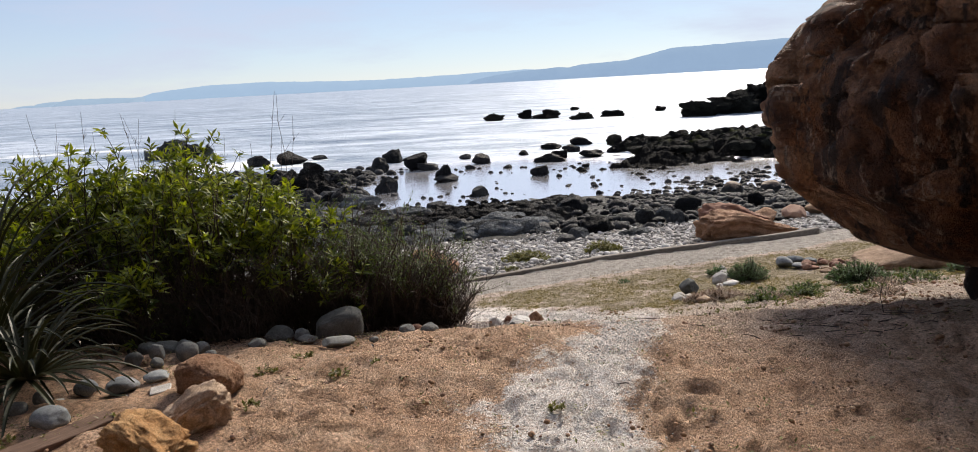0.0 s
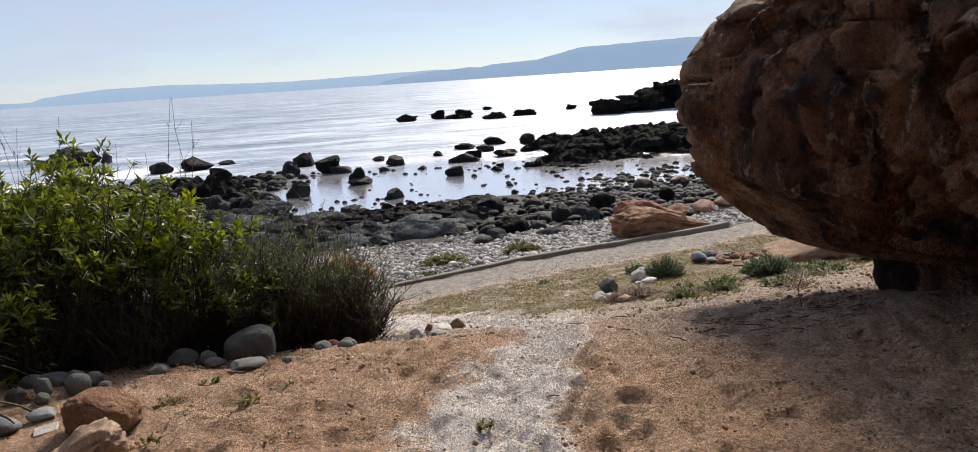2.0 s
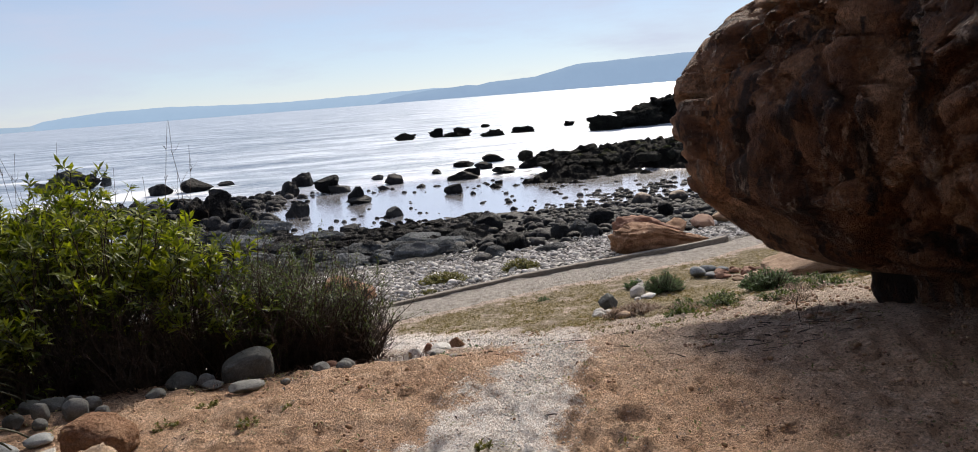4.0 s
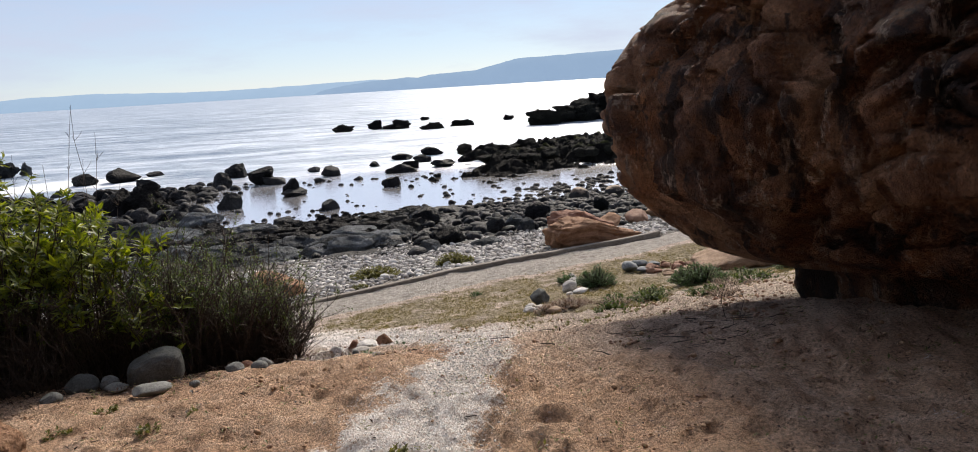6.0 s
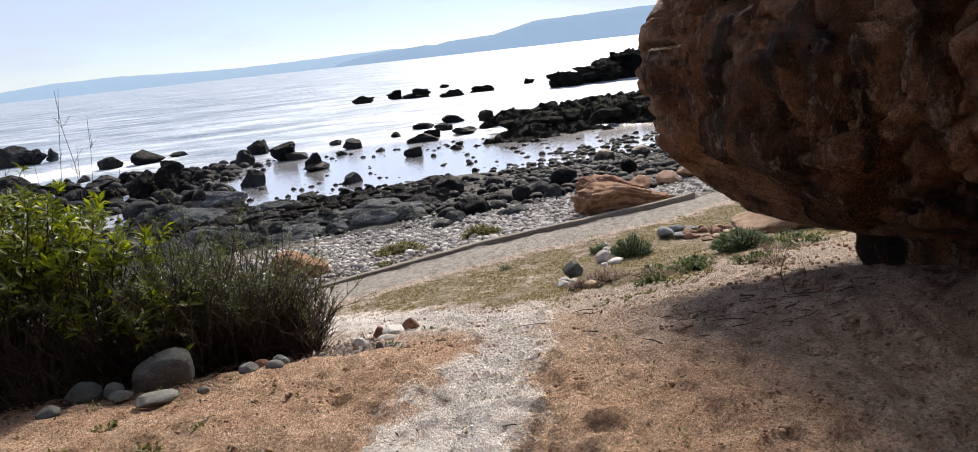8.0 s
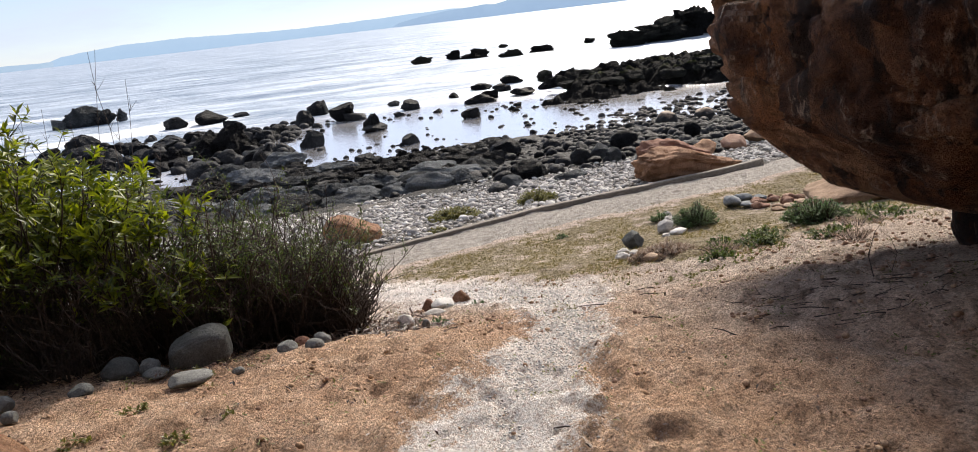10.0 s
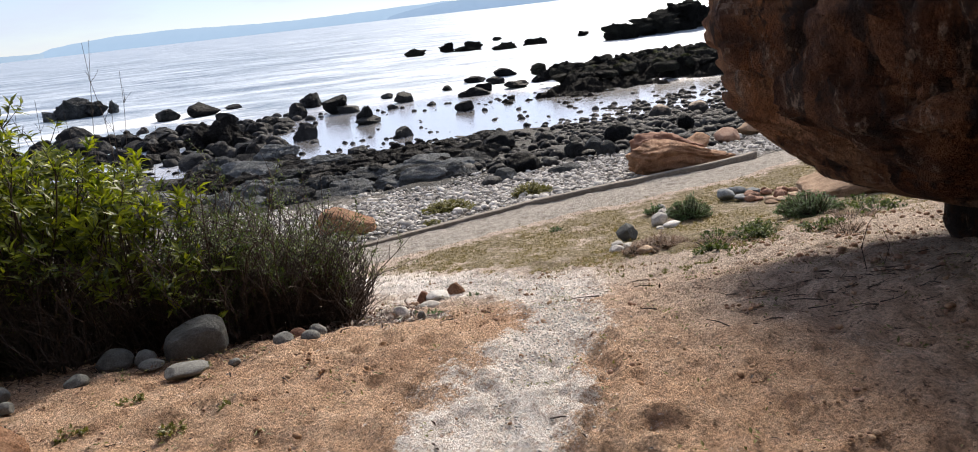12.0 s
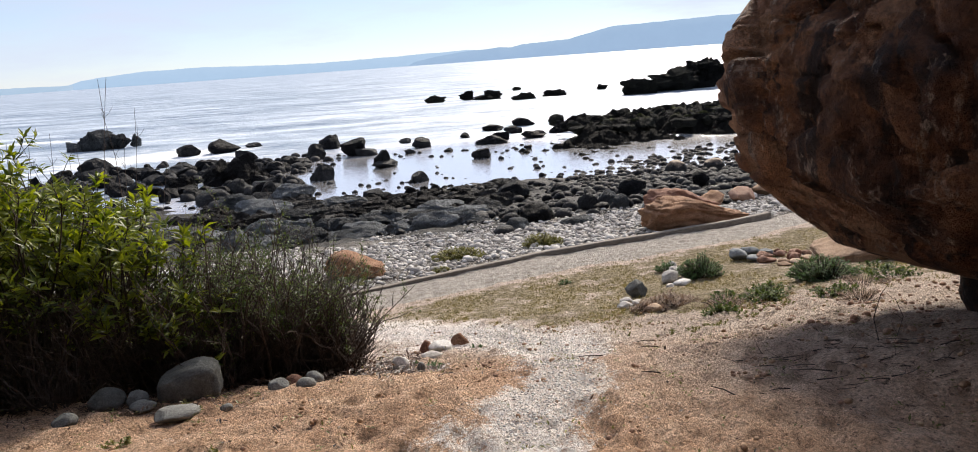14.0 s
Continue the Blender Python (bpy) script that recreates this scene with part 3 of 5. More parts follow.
def overhang():
    u, w = Vector((0.42, -0.907, 0)), Vector((0.907, 0.42, 0))
    around, levels = 620, 330
    # rings are packed closer where the profile turns under
    arc = np.concatenate([[0], np.cumsum(np.hypot(np.diff(ROCK_Z), 2.2 * np.diff(ROCK_S)))])
    ring = np.linspace(0, arc[-1], levels)
    zs, ss = np.interp(ring, arc, ROCK_Z), np.interp(ring, arc, ROCK_S)
    verts, tint = [], []
    for z, s in zip(zs, ss):
        for k in range(around):
            t = 2 * math.pi * k / around
            c = math.cos(t)
            # the unseen near end is made longer than the seaward end, shutting out skylight
            half = 3.0 if c < 0 else 3.0 + 1.9 * c * c
            r = (abs(c / half) ** 2.6 + abs(math.sin(t) / 1.9) ** 2.6) ** (-1 / 2.6) * s
            out = u * c + w * math.sin(t)
            p = Vector((ROCK_AT[0], ROCK_AT[1], z)) + out * r
            if math.sin(t) > 0.5:
                verts.append(p)
                tint.append(0.5)
                continue
            warp = p + noise.noise_vector(p * 1.3) * 0.25 + noise.noise_vector(p * 4.0) * 0.05
            d = 0.13 * noise.fractal(p * 0.9, 0.9, 2.0, 3) + 0.035 * noise.fractal(p * 7, 0.9, 2.1, 4)
            shade = 0.0
            # broken faces: each block is a plane tilted its own way, parted by cracks
            for f, tilt, seed, deep in ((1.25, 0.20, 2.0, 0.09), (2.9, 0.42, 7.0, 0.055), (6.5, 0.5, 3.0, 0.02)):
                g = Vector((warp.x * f, warp.y * f, warp.z * f * 0.55 + warp.x * f * 0.2)) + Vector((seed, seed, seed))
                far, pts = noise.voronoi(g)
                way = noise.cell_vector(pts[0] * 41.0) * 2 - Vector((1, 1, 1))
                d += ((g - pts[0]).dot(way) * tilt + 0.13 * tilt * way.x) / f
                d -= deep * math.exp(-(far[1] - far[0]) * 16)
                shade += way.y / 3
            d = min(d, 0.06 + 0.3 * (d - 0.06))
            fade = min(1.0, s / 0.3) * (0.3 + 0.7 * min(1.0, max(0.0, (z + 0.1) / 0.7)))
            # the underside climbs toward the near end
            lift = 0.19 * min(2.2, max(0.0, (c * r + 2.0) / 1.7)) * min(1.0, max(0.0, (1.6 - z) / 1.0))
            verts.append(p + (out + Vector((0, 0, 0.12))) * d * fade + Vector((0, 0, lift)))
            tint.append(0.5 + 0.5 * shade)
    faces = [(i * around + k, i * around + (k + 1) % around, (i + 1) * around + (k + 1) % around, (i + 1) * around + k)
             for i in range(levels - 1) for k in range(around)]
    ob = mesh_object("overhanging_rock", [tuple(v) for v in verts], [tuple(reversed(f)) for f in faces], OVERHANG)
    ob.data.attributes.new("tint", "FLOAT", "POINT").data.foreach_set("value", np.array(tint, dtype=np.float32))
    tagged(ob, "huge weathered red-brown overhanging rock with fractured face, beside the sand path", "rock")
    foot = rock_points(77, 4, 8, 0.8, 0.14) * np.array([0.2, 0.3, 0.45]) + np.array([3.66, 5.5, -0.12])
    mesh_object("foot", foot.tolist(), ICO[4][1].tolist(), OVERHANG, ob, label="narrow streaked stone foot under the rock")
    return ob


overhang()


# ---- boulders and rocks of the shore ----
def rocks(rows, name, mat, label, group, low=1.0, **kw):
    for x, y, w, h in rows:
        boulder(name, x, y, w, h * low, mat, label, group, **kw)


SHORE = "boulders along the shore"
rocks([(2.62, 25.6, 1.2, 0.65), (2.27, 16.7, 0.8, 0.4), (1.75, 17.6, 0.48, 0.28), (3.56, 17.9, 0.5, 0.4), (5.36, 21.0, 0.8, 0.55), (7.42, 21.6, 0.56, 0.5),
       (6.2, 24.5, 0.6, 0.4), (1.2, 21.0, 0.6, 0.35), (4.2, 26.0, 0.7, 0.4)],
      "boulder", WET, "rounded dark wet boulder among the cobbles of the shore", SHORE, sub=4, facet=0.72, cuts=9, rough=0.09, sink=0.3)
rocks([(1.74, 15.7, 0.52, 0.24), (4.14, 18.6, 0.52, 0.42), (4.24, 17.6, 0.38, 0.32), (4.8, 16.4, 0.9, 0.16), (2.9, 15.5, 0.8, 0.14)],
      "boulder", SLAB, "grey-brown worn boulder at the edge of the shingle", SHORE, sub=4, facet=0.72, cuts=9, rough=0.09, sink=0.3)
rocks([(10.8, 34.5, 1.15, 0.62), (12.4, 34.2, 1.0, 0.6)], "boulder", DRY_TOP, "dark boulder with a dry tan top on the shore", SHORE, sub=4, sink=0.3)
POOL = "rocks standing in the rock pool"
rocks([(-2.54, 33.1, 1.0, 0.5), (-0.71, 39.6, 1.05, 0.55), (-6.05, 42.8, 1.42, 0.95), (-3.05, 46.6, 1.1, 1.1), (-2.9, 46.2, 1.75, 0.5), (-5.42, 53.5, 1.9, 1.3), (-4.6, 53.2, 1.9, 0.6), (-7.75, 59.5, 1.8, 1.15),
       (-7.86, 53.0, 1.5, 1.15), (-2.16, 59.5, 1.05, 0.45), (-0.86, 55.6, 1.6, 0.8), (-1.58, 52.5, 0.95, 0.33), (2.82, 47.1, 1.3, 0.65), (2.42, 60.2, 0.9, 0.45)],
      "pool_rock", WET, "dark angular wet rock standing in the shallow pool", POOL, low=0.95, sub=4, facet=0.58, cuts=13, rough=0.13, sink=0.35, crisp=True)
rocks([(3.96, 54.3, 2.6, 0.7), (4.85, 56.0, 1.3, 0.8), (7.3, 56.1, 2.0, 0.67), (4.91, 64.5, 2.1, 0.6), (7.81, 67.7, 2.2, 0.75), (6.2, 61.0, 1.6, 0.7), (9.4, 58.5, 1.8, 0.8),
       (1.0, 52.0, 0.7, 0.3), (3.0, 49.5, 0.6, 0.25), (6.0, 50.0, 0.6, 0.3)],
      "pool_rock", WET, "low dark rock at the mouth of the pool, washed by foam", POOL, low=0.85, sub=4, facet=0.56, cuts=14, rough=0.2, sink=0.35, crisp=True)
OUT = "rocks standing out in the sea"
rocks([(0.4, 116, 3.6, 1.2), (5.0, 117, 2.5, 1.5), (8.2, 114, 4.8, 1.5), (12.4, 106, 4.0, 1.1), (17.2, 110, 3.9, 1.05), (26.6, 122, 2.2, 0.8), (15.0, 140, 2.0, 0.7)],
      "sea_rock", REEF, "black jagged rock breaking the open sea", OUT, low=1.0, sub=5, facet=0.6, cuts=14, rough=0.5, sink=0.4, depth=0.6, crisp=True)
rocks([(27.5, 101, 6.5, 2.4), (32.0, 102, 8.0, 3.6), (37.0, 104, 8.0, 4.6), (43.0, 106, 9.0, 4.2)],
      "sea_rock", REEF, "long black jagged rock island off the reef", OUT, low=0.9, sub=5, facet=0.6, cuts=16, rough=0.5, sink=0.35, depth=0.6, crisp=True)
LEFT = "rocks off the leafy shrubs"
rocks([(-31.4, 74.9, 4.0, 1.9), (-29.6, 75.5, 2.6, 1.4), (-33.2, 75.2, 2.2, 1.0), (-28.2, 76.5, 1.2, 1.3)], "sea_rock", SLAB, "brown-grey crag in the surf", LEFT, low=1.0, sub=5, facet=0.56, cuts=18, rough=0.28, sink=0.35, crisp=True)
rocks([(-22.5, 53.2, 3.1, 1.5), (-19.4, 62.8, 2.2, 1.05), (-16.6, 63.1, 2.7, 1.3), (-9.9, 48.2, 1.35, 1.0), (-9.4, 51.1, 1.05, 0.7), (-8.1, 48.7, 0.9, 0.6), (-15.0, 66.4, 1.6, 0.45),
       (-14.2, 50.5, 1.8, 0.9), (-16.4, 52.0, 1.6, 0.8), (-18.6, 51.0, 1.7, 0.7), (-13.3, 47.0, 1.4, 0.8), (-15.5, 46.0, 1.6, 0.7), (-12.9, 55.0, 1.7, 1.0)],
      "shore_rock", WET, "dark wet angular rock at the water's edge", LEFT, low=0.85, sub=4, facet=0.58, cuts=14, rough=0.14, sink=0.35, crisp=True)
rocks([(-12.2, 44.4, 2.3, 1.35), (-10.5, 43.9, 2.5, 1.65), (-9.2, 42.6, 1.5, 0.95), (-13.4, 42.0, 1.8, 0.9)], "shore_rock", DARK_BED, "tall brown-black crag on the bedrock", LEFT, sub=5, facet=0.56, cuts=18, rough=0.24, sink=0.3, crisp=True)
rng = random.Random(29)
rocks([(rng.uniform(-24, -7.5), rng.uniform(37, 52), rng.uniform(0.6, 2.0), rng.uniform(0.35, 0.85)) for _ in range(90)],
      "shore_rock", WET, "black angular rock crowding the water's edge", LEFT, sub=3, facet=0.58, cuts=14, rough=0.18, sink=0.35, crisp=True)

# grey bedrock, worn into slabs
BED = "worn bedrock slabs"
rocks([(-0.14, 18.6, 1.5, 0.36), (-6.5, 36.0, 2.5, 0.9), (-5.7, 27.2, 2.1, 0.6), (-2.46, 20.3, 1.2, 0.32), (-1.26, 21.2, 1.5, 0.3), (-4.0, 24.5, 1.6, 0.4), (-3.4, 30.0, 2.2, 0.45), (0.4, 22.5, 1.8, 0.35),
       (-6.8, 31.0, 2.2, 0.6), (0.9, 19.6, 1.3, 0.3), (-4.2, 21.5, 1.2, 0.4), (-3.2, 19.0, 1.1, 0.3), (-8.4, 33.5, 2.0, 0.7)],
      "bedrock_slab", SLAB, "low rounded grey bedrock slab above the pool", BED, sub=5, facet=0.7, cuts=14, rough=0.2, sink=0.45, depth=0.75)
rng = random.Random(11)
spread = [(rng.uniform(-9, 3.2), 16.8 + 19 * rng.random(), rng.uniform(0.4, 1.5), rng.uniform(0.14, 0.42)) for _ in range(230)]
rocks([r for r in spread if r[1] < 22.5 and r[0] < 1.5], "bedrock_slab", SLAB, "low rounded grey bedrock slab above the pool", BED, sub=4, facet=0.68, cuts=14, rough=0.22, sink=0.5, depth=0.7)
rocks([r for r in spread if r[1] >= 22.5], "bedrock_slab", DARK_BED, "dark brown-black broken bedrock above the pool", BED, sub=4, facet=0.6, cuts=16, rough=0.34, sink=0.45, depth=0.7, crisp=True)


def reef():
    """Low black reef with a mossy back, closing the pool."""
    xs, ys = np.linspace(4, 40, 270), np.linspace(44, 76, 200)
    verts = []
    for y in ys:
        for x in xs:
            left = 6.0 + max(0.0, y - 50) * 0.62
            near = 48.0 + 1.2 * math.sin(x * 0.5) - 0.08 * (x - 10)
            inside = min((x - left) / 4.0, (y - near) / 5.0, (70 - y) / 6.0, (40 - x) / 4.0)
            n = noise.fractal(Vector((x * 0.32, y * 0.32, 6)), 0.9, 2.1, 5)
            m = noise.ridged_multi_fractal(Vector((x * 0.7, y * 0.7, 2)), 0.9, 2.1, 4, 1.0, 2.0)
            lump = noise.voronoi(Vector((x * 1.1, y * 1.1, 0.3)))[0][0]
            h = 1.15 * float(smooth01(-0.15, 1.1, np.array(inside + 0.45 * n))) - 0.35 + (0.4 * (m - 1.0) + 0.45 * (0.35 - lump)) * (inside > -0.5) + 0.25 * n
            verts.append((x, y, SEA + h if inside > -0.7 else SEA - 1.0))
    n = len(xs)
    faces = [(j * n + i, j * n + i + 1, (j + 1) * n + i + 1, (j + 1) * n + i) for j in range(len(ys) - 1) for i in range(n - 1)]
    k = Mat("reef", 0.9, 0.06)
    c = k.ramp(k.noise(0.9, 8, 0.7), (0.3, (0.005, 0.005, 0.0045)), (0.55, (0.013, 0.012, 0.010)), (0.75, (0.032, 0.03, 0.025)))
    up = k.t.nodes.new("ShaderNodeSeparateXYZ")
    k.link(k.pos, up.inputs[0])
    weed = k.math("ADD", k.math("MULTIPLY", k.math("SUBTRACT", up.outputs[2], SEA + 0.6), 1.3), k.math("SUBTRACT", k.noise(0.6, 6, 0.7), 0.5))
    k.colour(k.mix(k.ramp(weed, (0.5, 0.0), (0.8, 0.8)), c, (0.05, 0.055, 0.014)))
    k.bump(k.noise(2.5, 8, 0.75), 0.35)
    ob = mesh_object("reef", verts, faces, k.m, smooth=False)
    return tagged(ob, "long low black rock reef with olive weed on its back", "reef", kind="structure")


reef()
rng = random.Random(23)
rocks([(rng.uniform(9, 26), rng.uniform(50, 62), rng.uniform(0.6, 1.6), rng.uniform(0.35, 0.75)) for _ in range(110)],
      "reef_rock", REEF, "black weedy rock on the low reef", "rocks on the reef", sub=3, facet=0.6, rough=0.24, sink=0.3, z=SEA + 0.6, crisp=True)


def on_relief(x, y):
    return float(level(x, y))


def shingle():
    rng = np.random.default_rng(3)
    near, far, cob = [], [], []
    ex, ey = [p[0] for p in EDGE_LINE], [p[1] for p in EDGE_LINE]
    while len(near) < 17000:
        x, y = rng.uniform(-4.5, 10.5), rng.uniform(10.4, 19)
        if y < np.interp(x, ex, ey) + 0.1 or rng.random() < (y - 14.5) / 4.5:
            continue
        s = 0.03 + 0.075 * rng.random() ** 2.2 + (0.12 * rng.random() if rng.random() < 0.06 else 0)
        near.append((x, y, on_relief(x, y), s))
    while len(cob) < 9500:
        x, y = rng.uniform(-9, 26), rng.uniform(15.5, 47)
        lean = (x - 0.5) / 6
        if rng.random() > np.clip(0.28 + 0.5 * lean, 0.1, 1.0) or y < 16.5 - 0.15 * x + rng.normal() * 0.8 or (x > 4 and y < 15.2 + rng.random() * 3):
            continue
        if y > 36.5 + 0.7 * max(0.0, x - 4) + rng.normal() * 0.8:
            continue
        s = 0.09 + 0.42 * rng.random() ** 3.2
        cob.append((x, y, max(on_relief(x, y), SEA - 0.06) - 0.03, s))
    pool = []
    while len(pool) < 190:
        x, y = rng.uniform(-8, 14), 37 + 16 * rng.random() ** 1.8
        pool.append((x, y, SEA - 0.08, 0.16 + 0.32 * rng.random() ** 2))
    for _ in range(420):
        x, y = rng.uniform(-24, -6), rng.uniform(36, 56)
        pool.append((x, y, SEA - 0.1, 0.3 + 0.8 * rng.random() ** 2))
    scatter("shingle", near, SHINGLE, "bank of pale grey and cream beach pebbles", "pebbles", 2, 0.55, 4)
    scatter("cobbles", cob, COBBLE, "dark wet cobbles covering the lower shore", "cobbles", 2, 0.68, 5)
    scatter("pool_cobbles", pool, COBBLE, "small dark stones breaking the surface of the pool", "cobbles", 2, 0.7, 6)


shingle()

# ---- the track's edging and the orange rocks beside it ----


def edging():
    pts = [Vector((x, y, float(level(x, y)))) for x, y in EDGE_LINE[1:-1]]
    fine = []
    for a, b in zip(pts, pts[1:]):
        for i in range(14):
            fine.append(a.lerp(b, i / 14))
    fine.append(pts[-1])
    verts = []
    for i, p in enumerate(fine):
        d = (fine[min(i + 1, len(fine) - 1)] - fine[max(i - 1, 0)]).normalized()
        s = Vector((d.y, -d.x, 0)).normalized()
        share = i / (len(fine) - 1)
        hgt = 0.025 + 0.07 * share + 0.008 * noise.noise(p * 3)
        wid = 0.045 + 0.01 * noise.noise(p * 2 + Vector((5, 5, 5)))
        wob = s * 0.03 * noise.noise(p * 0.9)
        for a, b in ((-1, -0.06), (-1, hgt * 0.85), (-0.75, hgt), (0.75, hgt), (1, hgt * 0.85), (1, -0.06)):
            verts.append(p + wob + s * a * wid + Vector((0, 0, b)))
    n = len(fine)
    faces = [(i * 6 + k, i * 6 + (k + 1) % 6, (i + 1) * 6 + (k + 1) % 6, (i + 1) * 6 + k) for i in range(n - 1) for k in range(6)]
    faces += [tuple(range(5, -1, -1)), tuple((n - 1) * 6 + k for k in range(6))]
    ob = mesh_object("timber_edging", [tuple(v) for v in verts], faces, EDGING)
    return tagged(ob, "long weathered grey-brown timber edging along the pale track", "edging")


edging()
BANK = "orange rocks along the track"


def layered_rock(name, x, y, w, d, h, mat, label, group, seed, turn, taper=0.6, bands=7, dip=0.25, step=0.05, rough=0.12):
    """A squared-off boulder, high at one end and falling to the other, weathered back along its beds."""
    rng = np.random.default_rng(seed)
    off = Vector(rng.uniform(-40, 40, 3))
    v = ICO[5][0].copy()
    v = np.sign(v) * np.abs(v) ** 0.62
    out = []
    for a, b, c in v:
        fall = 1 - taper * float(smooth01(-0.45, 1.0, np.array(a)))
        q = Vector((a, b, c)) + off
        bed = (c + dip * a + 0.12 * noise.noise(q * 1.5)) * bands / 2
        edge = step * (2 * abs(bed - math.floor(bed) - 0.5) - 0.5)
        lump = rough * (noise.fractal(q * 1.7, 0.9, 2.1, 4) + 0.5 * noise.fractal(q * 6, 0.8, 2.1, 4))
        far = noise.voronoi(Vector((a * 1.6, b * 1.6, c)) + off)[0]
        lump -= rough * 0.7 * math.exp(-(far[1] - far[0]) * 14)
        k = 1 + lump - edge
        out.append((a * k * w / 2, b * k * d / 2, (c * 0.5 * k + 0.42) * h * fall))
    ob = mesh_object(name, out, ICO[5][1].tolist(), mat, smooth=True)
    ob.matrix_world = pose(x, y, float(level(x, y)), 0, 0, turn)
    return tagged(ob, label, "rock", group)


layered_rock("orange_boulder", 4.22, 12.85, 1.72, 0.8, 0.56, ORANGE, "large layered orange-brown boulder behind the timber edging", BANK, 31, 14, 0.62)
layered_rock("orange_boulder", 4.15, 13.3, 1.15, 0.6, 0.68, RED, "dark red-brown rock leaning on the orange boulder", BANK, 37, 8, 0.35, 5, 0.4, 0.09)
boulder("orange_boulder", 5.5, 15.6, 0.8, 0.32, ORANGE, "pale orange-tan rock on the shingle", BANK, sub=4, seed=33, facet=0.58, cuts=13, rough=0.14)
boulder("orange_boulder", 6.3, 16.0, 0.6, 0.3, RED, "brown rock on the shingle", BANK, sub=4, seed=34, facet=0.6, cuts=12, rough=0.14)
boulder("orange_boulder", 7.2, 16.6, 0.95, 0.34, TAN, "flat cream-tan rock on the shingle", BANK, sub=4, seed=35, facet=0.58, cuts=13, rough=0.14)
boulder("orange_boulder", 4.9, 14.8, 0.5, 0.24, TAN, "small tan rock on the shingle", BANK, sub=4, seed=36, facet=0.6, cuts=12, rough=0.14)
layered_rock("orange_boulder", -0.95, 11.85, 0.8, 0.5, 0.42, ORANGE, "orange-tan boulder in the shingle near the shrubs", BANK, 38, -6, 0.5, 4, 0.2, 0.03, 0.08)
layered_rock("orange_boulder", 5.05, 9.5, 1.05, 1.0, 0.3, TAN, "smooth pale orange boulder in the turf by the overhanging rock", BANK, 39, 165, 0.6, 2, 0.2, 0.0, 0.06)

# ---- stones on the sand ----
NEAR = "stones lining the sand"
layered_rock("orange_stone", -1.40, 3.81, 0.31, 0.24, 0.20, ORANGE, "blocky orange-brown stone on the sand", NEAR, 41, -12, 0.25, 3, 0.2, 0.02, 0.07)
layered_rock("orange_stone", -1.31, 3.38, 0.29, 0.2, 0.21, TAN, "pale cracked orange-tan stone on the sand", NEAR, 42, 200, 0.45, 5, 0.55, 0.09, 0.15)
layered_rock("orange_stone", -1.39, 3.08, 0.35, 0.24, 0.21, GOLD, "golden orange layered stone on the sand", NEAR, 43, -20, 0.5, 6, 0.6, 0.08, 0.16)
layered_rock("grey_stone", -1.0, 5.06, 0.31, 0.23, 0.215, GREY, "large squared rounded grey stone at the foot of the shrubs", NEAR, 57, 188, 0.24, 2, 0.2, 0.0, 0.035)
GREYS = [(-1.38, 4.9, 0.22, 0.12), (-1.24, 4.95, 0.13, 0.09), (-1.17, 4.83, 0.15, 0.05), (-0.92, 4.56, 0.24, 0.06), (-1.42, 4.6, 0.13, 0.07), (-0.71, 4.63, 0.07, 0.04),
         (-0.55, 4.97, 0.125, 0.075), (-0.41, 5.19, 0.12, 0.09), (-0.41, 4.96, 0.12, 0.07), (-1.76, 4.38, 0.17, 0.12), (-1.74, 4.55, 0.12, 0.08), (-1.62, 4.38, 0.08, 0.06)]
rocks([(x, y, 0.92 * w, 0.85 * h) for x, y, w, h in GREYS], "grey_stone", GREY, "smooth rounded grey beach stone on the sand", NEAR, sub=4, facet=0.8, cuts=7, rough=0.04, sink=0.25)
rocks([(-2.03, 4.3, 0.11, 0.08), (-1.94, 4.4, 0.1, 0.1), (-1.86, 4.22, 0.08, 0.06), (-1.98, 4.6, 0.17, 0.08), (-2.1, 4.62, 0.15, 0.07), (-1.86, 4.6, 0.11, 0.08), (-2.28, 3.6, 0.12, 0.07), (-2.22, 3.72, 0.1, 0.08)],
      "grey_stone", GREY, "smooth rounded grey stone under the spiky plants", NEAR, sub=4, facet=0.8, cuts=7, rough=0.04, sink=0.25)
rocks([(-2.03, 3.42, 0.19, 0.1), (-1.88, 3.83, 0.18, 0.08), (-1.77, 3.98, 0.15, 0.05), (-2.06, 3.82, 0.13, 0.08)],
      "blue_stone", BLUE, "speckled blue-grey stone on the sand", NEAR, sub=4, facet=0.8, cuts=7, rough=0.05, sink=0.2)
boulder("red_stone", -0.51, 5.15, 0.11, 0.07, RED, "rounded red-brown stone on the sand", NEAR, sub=4, facet=0.9, cuts=4, rough=0.03)
boulder("pale_shell", -2.13, 3.72, 0.07, 0.03, WHITE, "white weathered shell on the sand", NEAR, sub=3, category="shell")

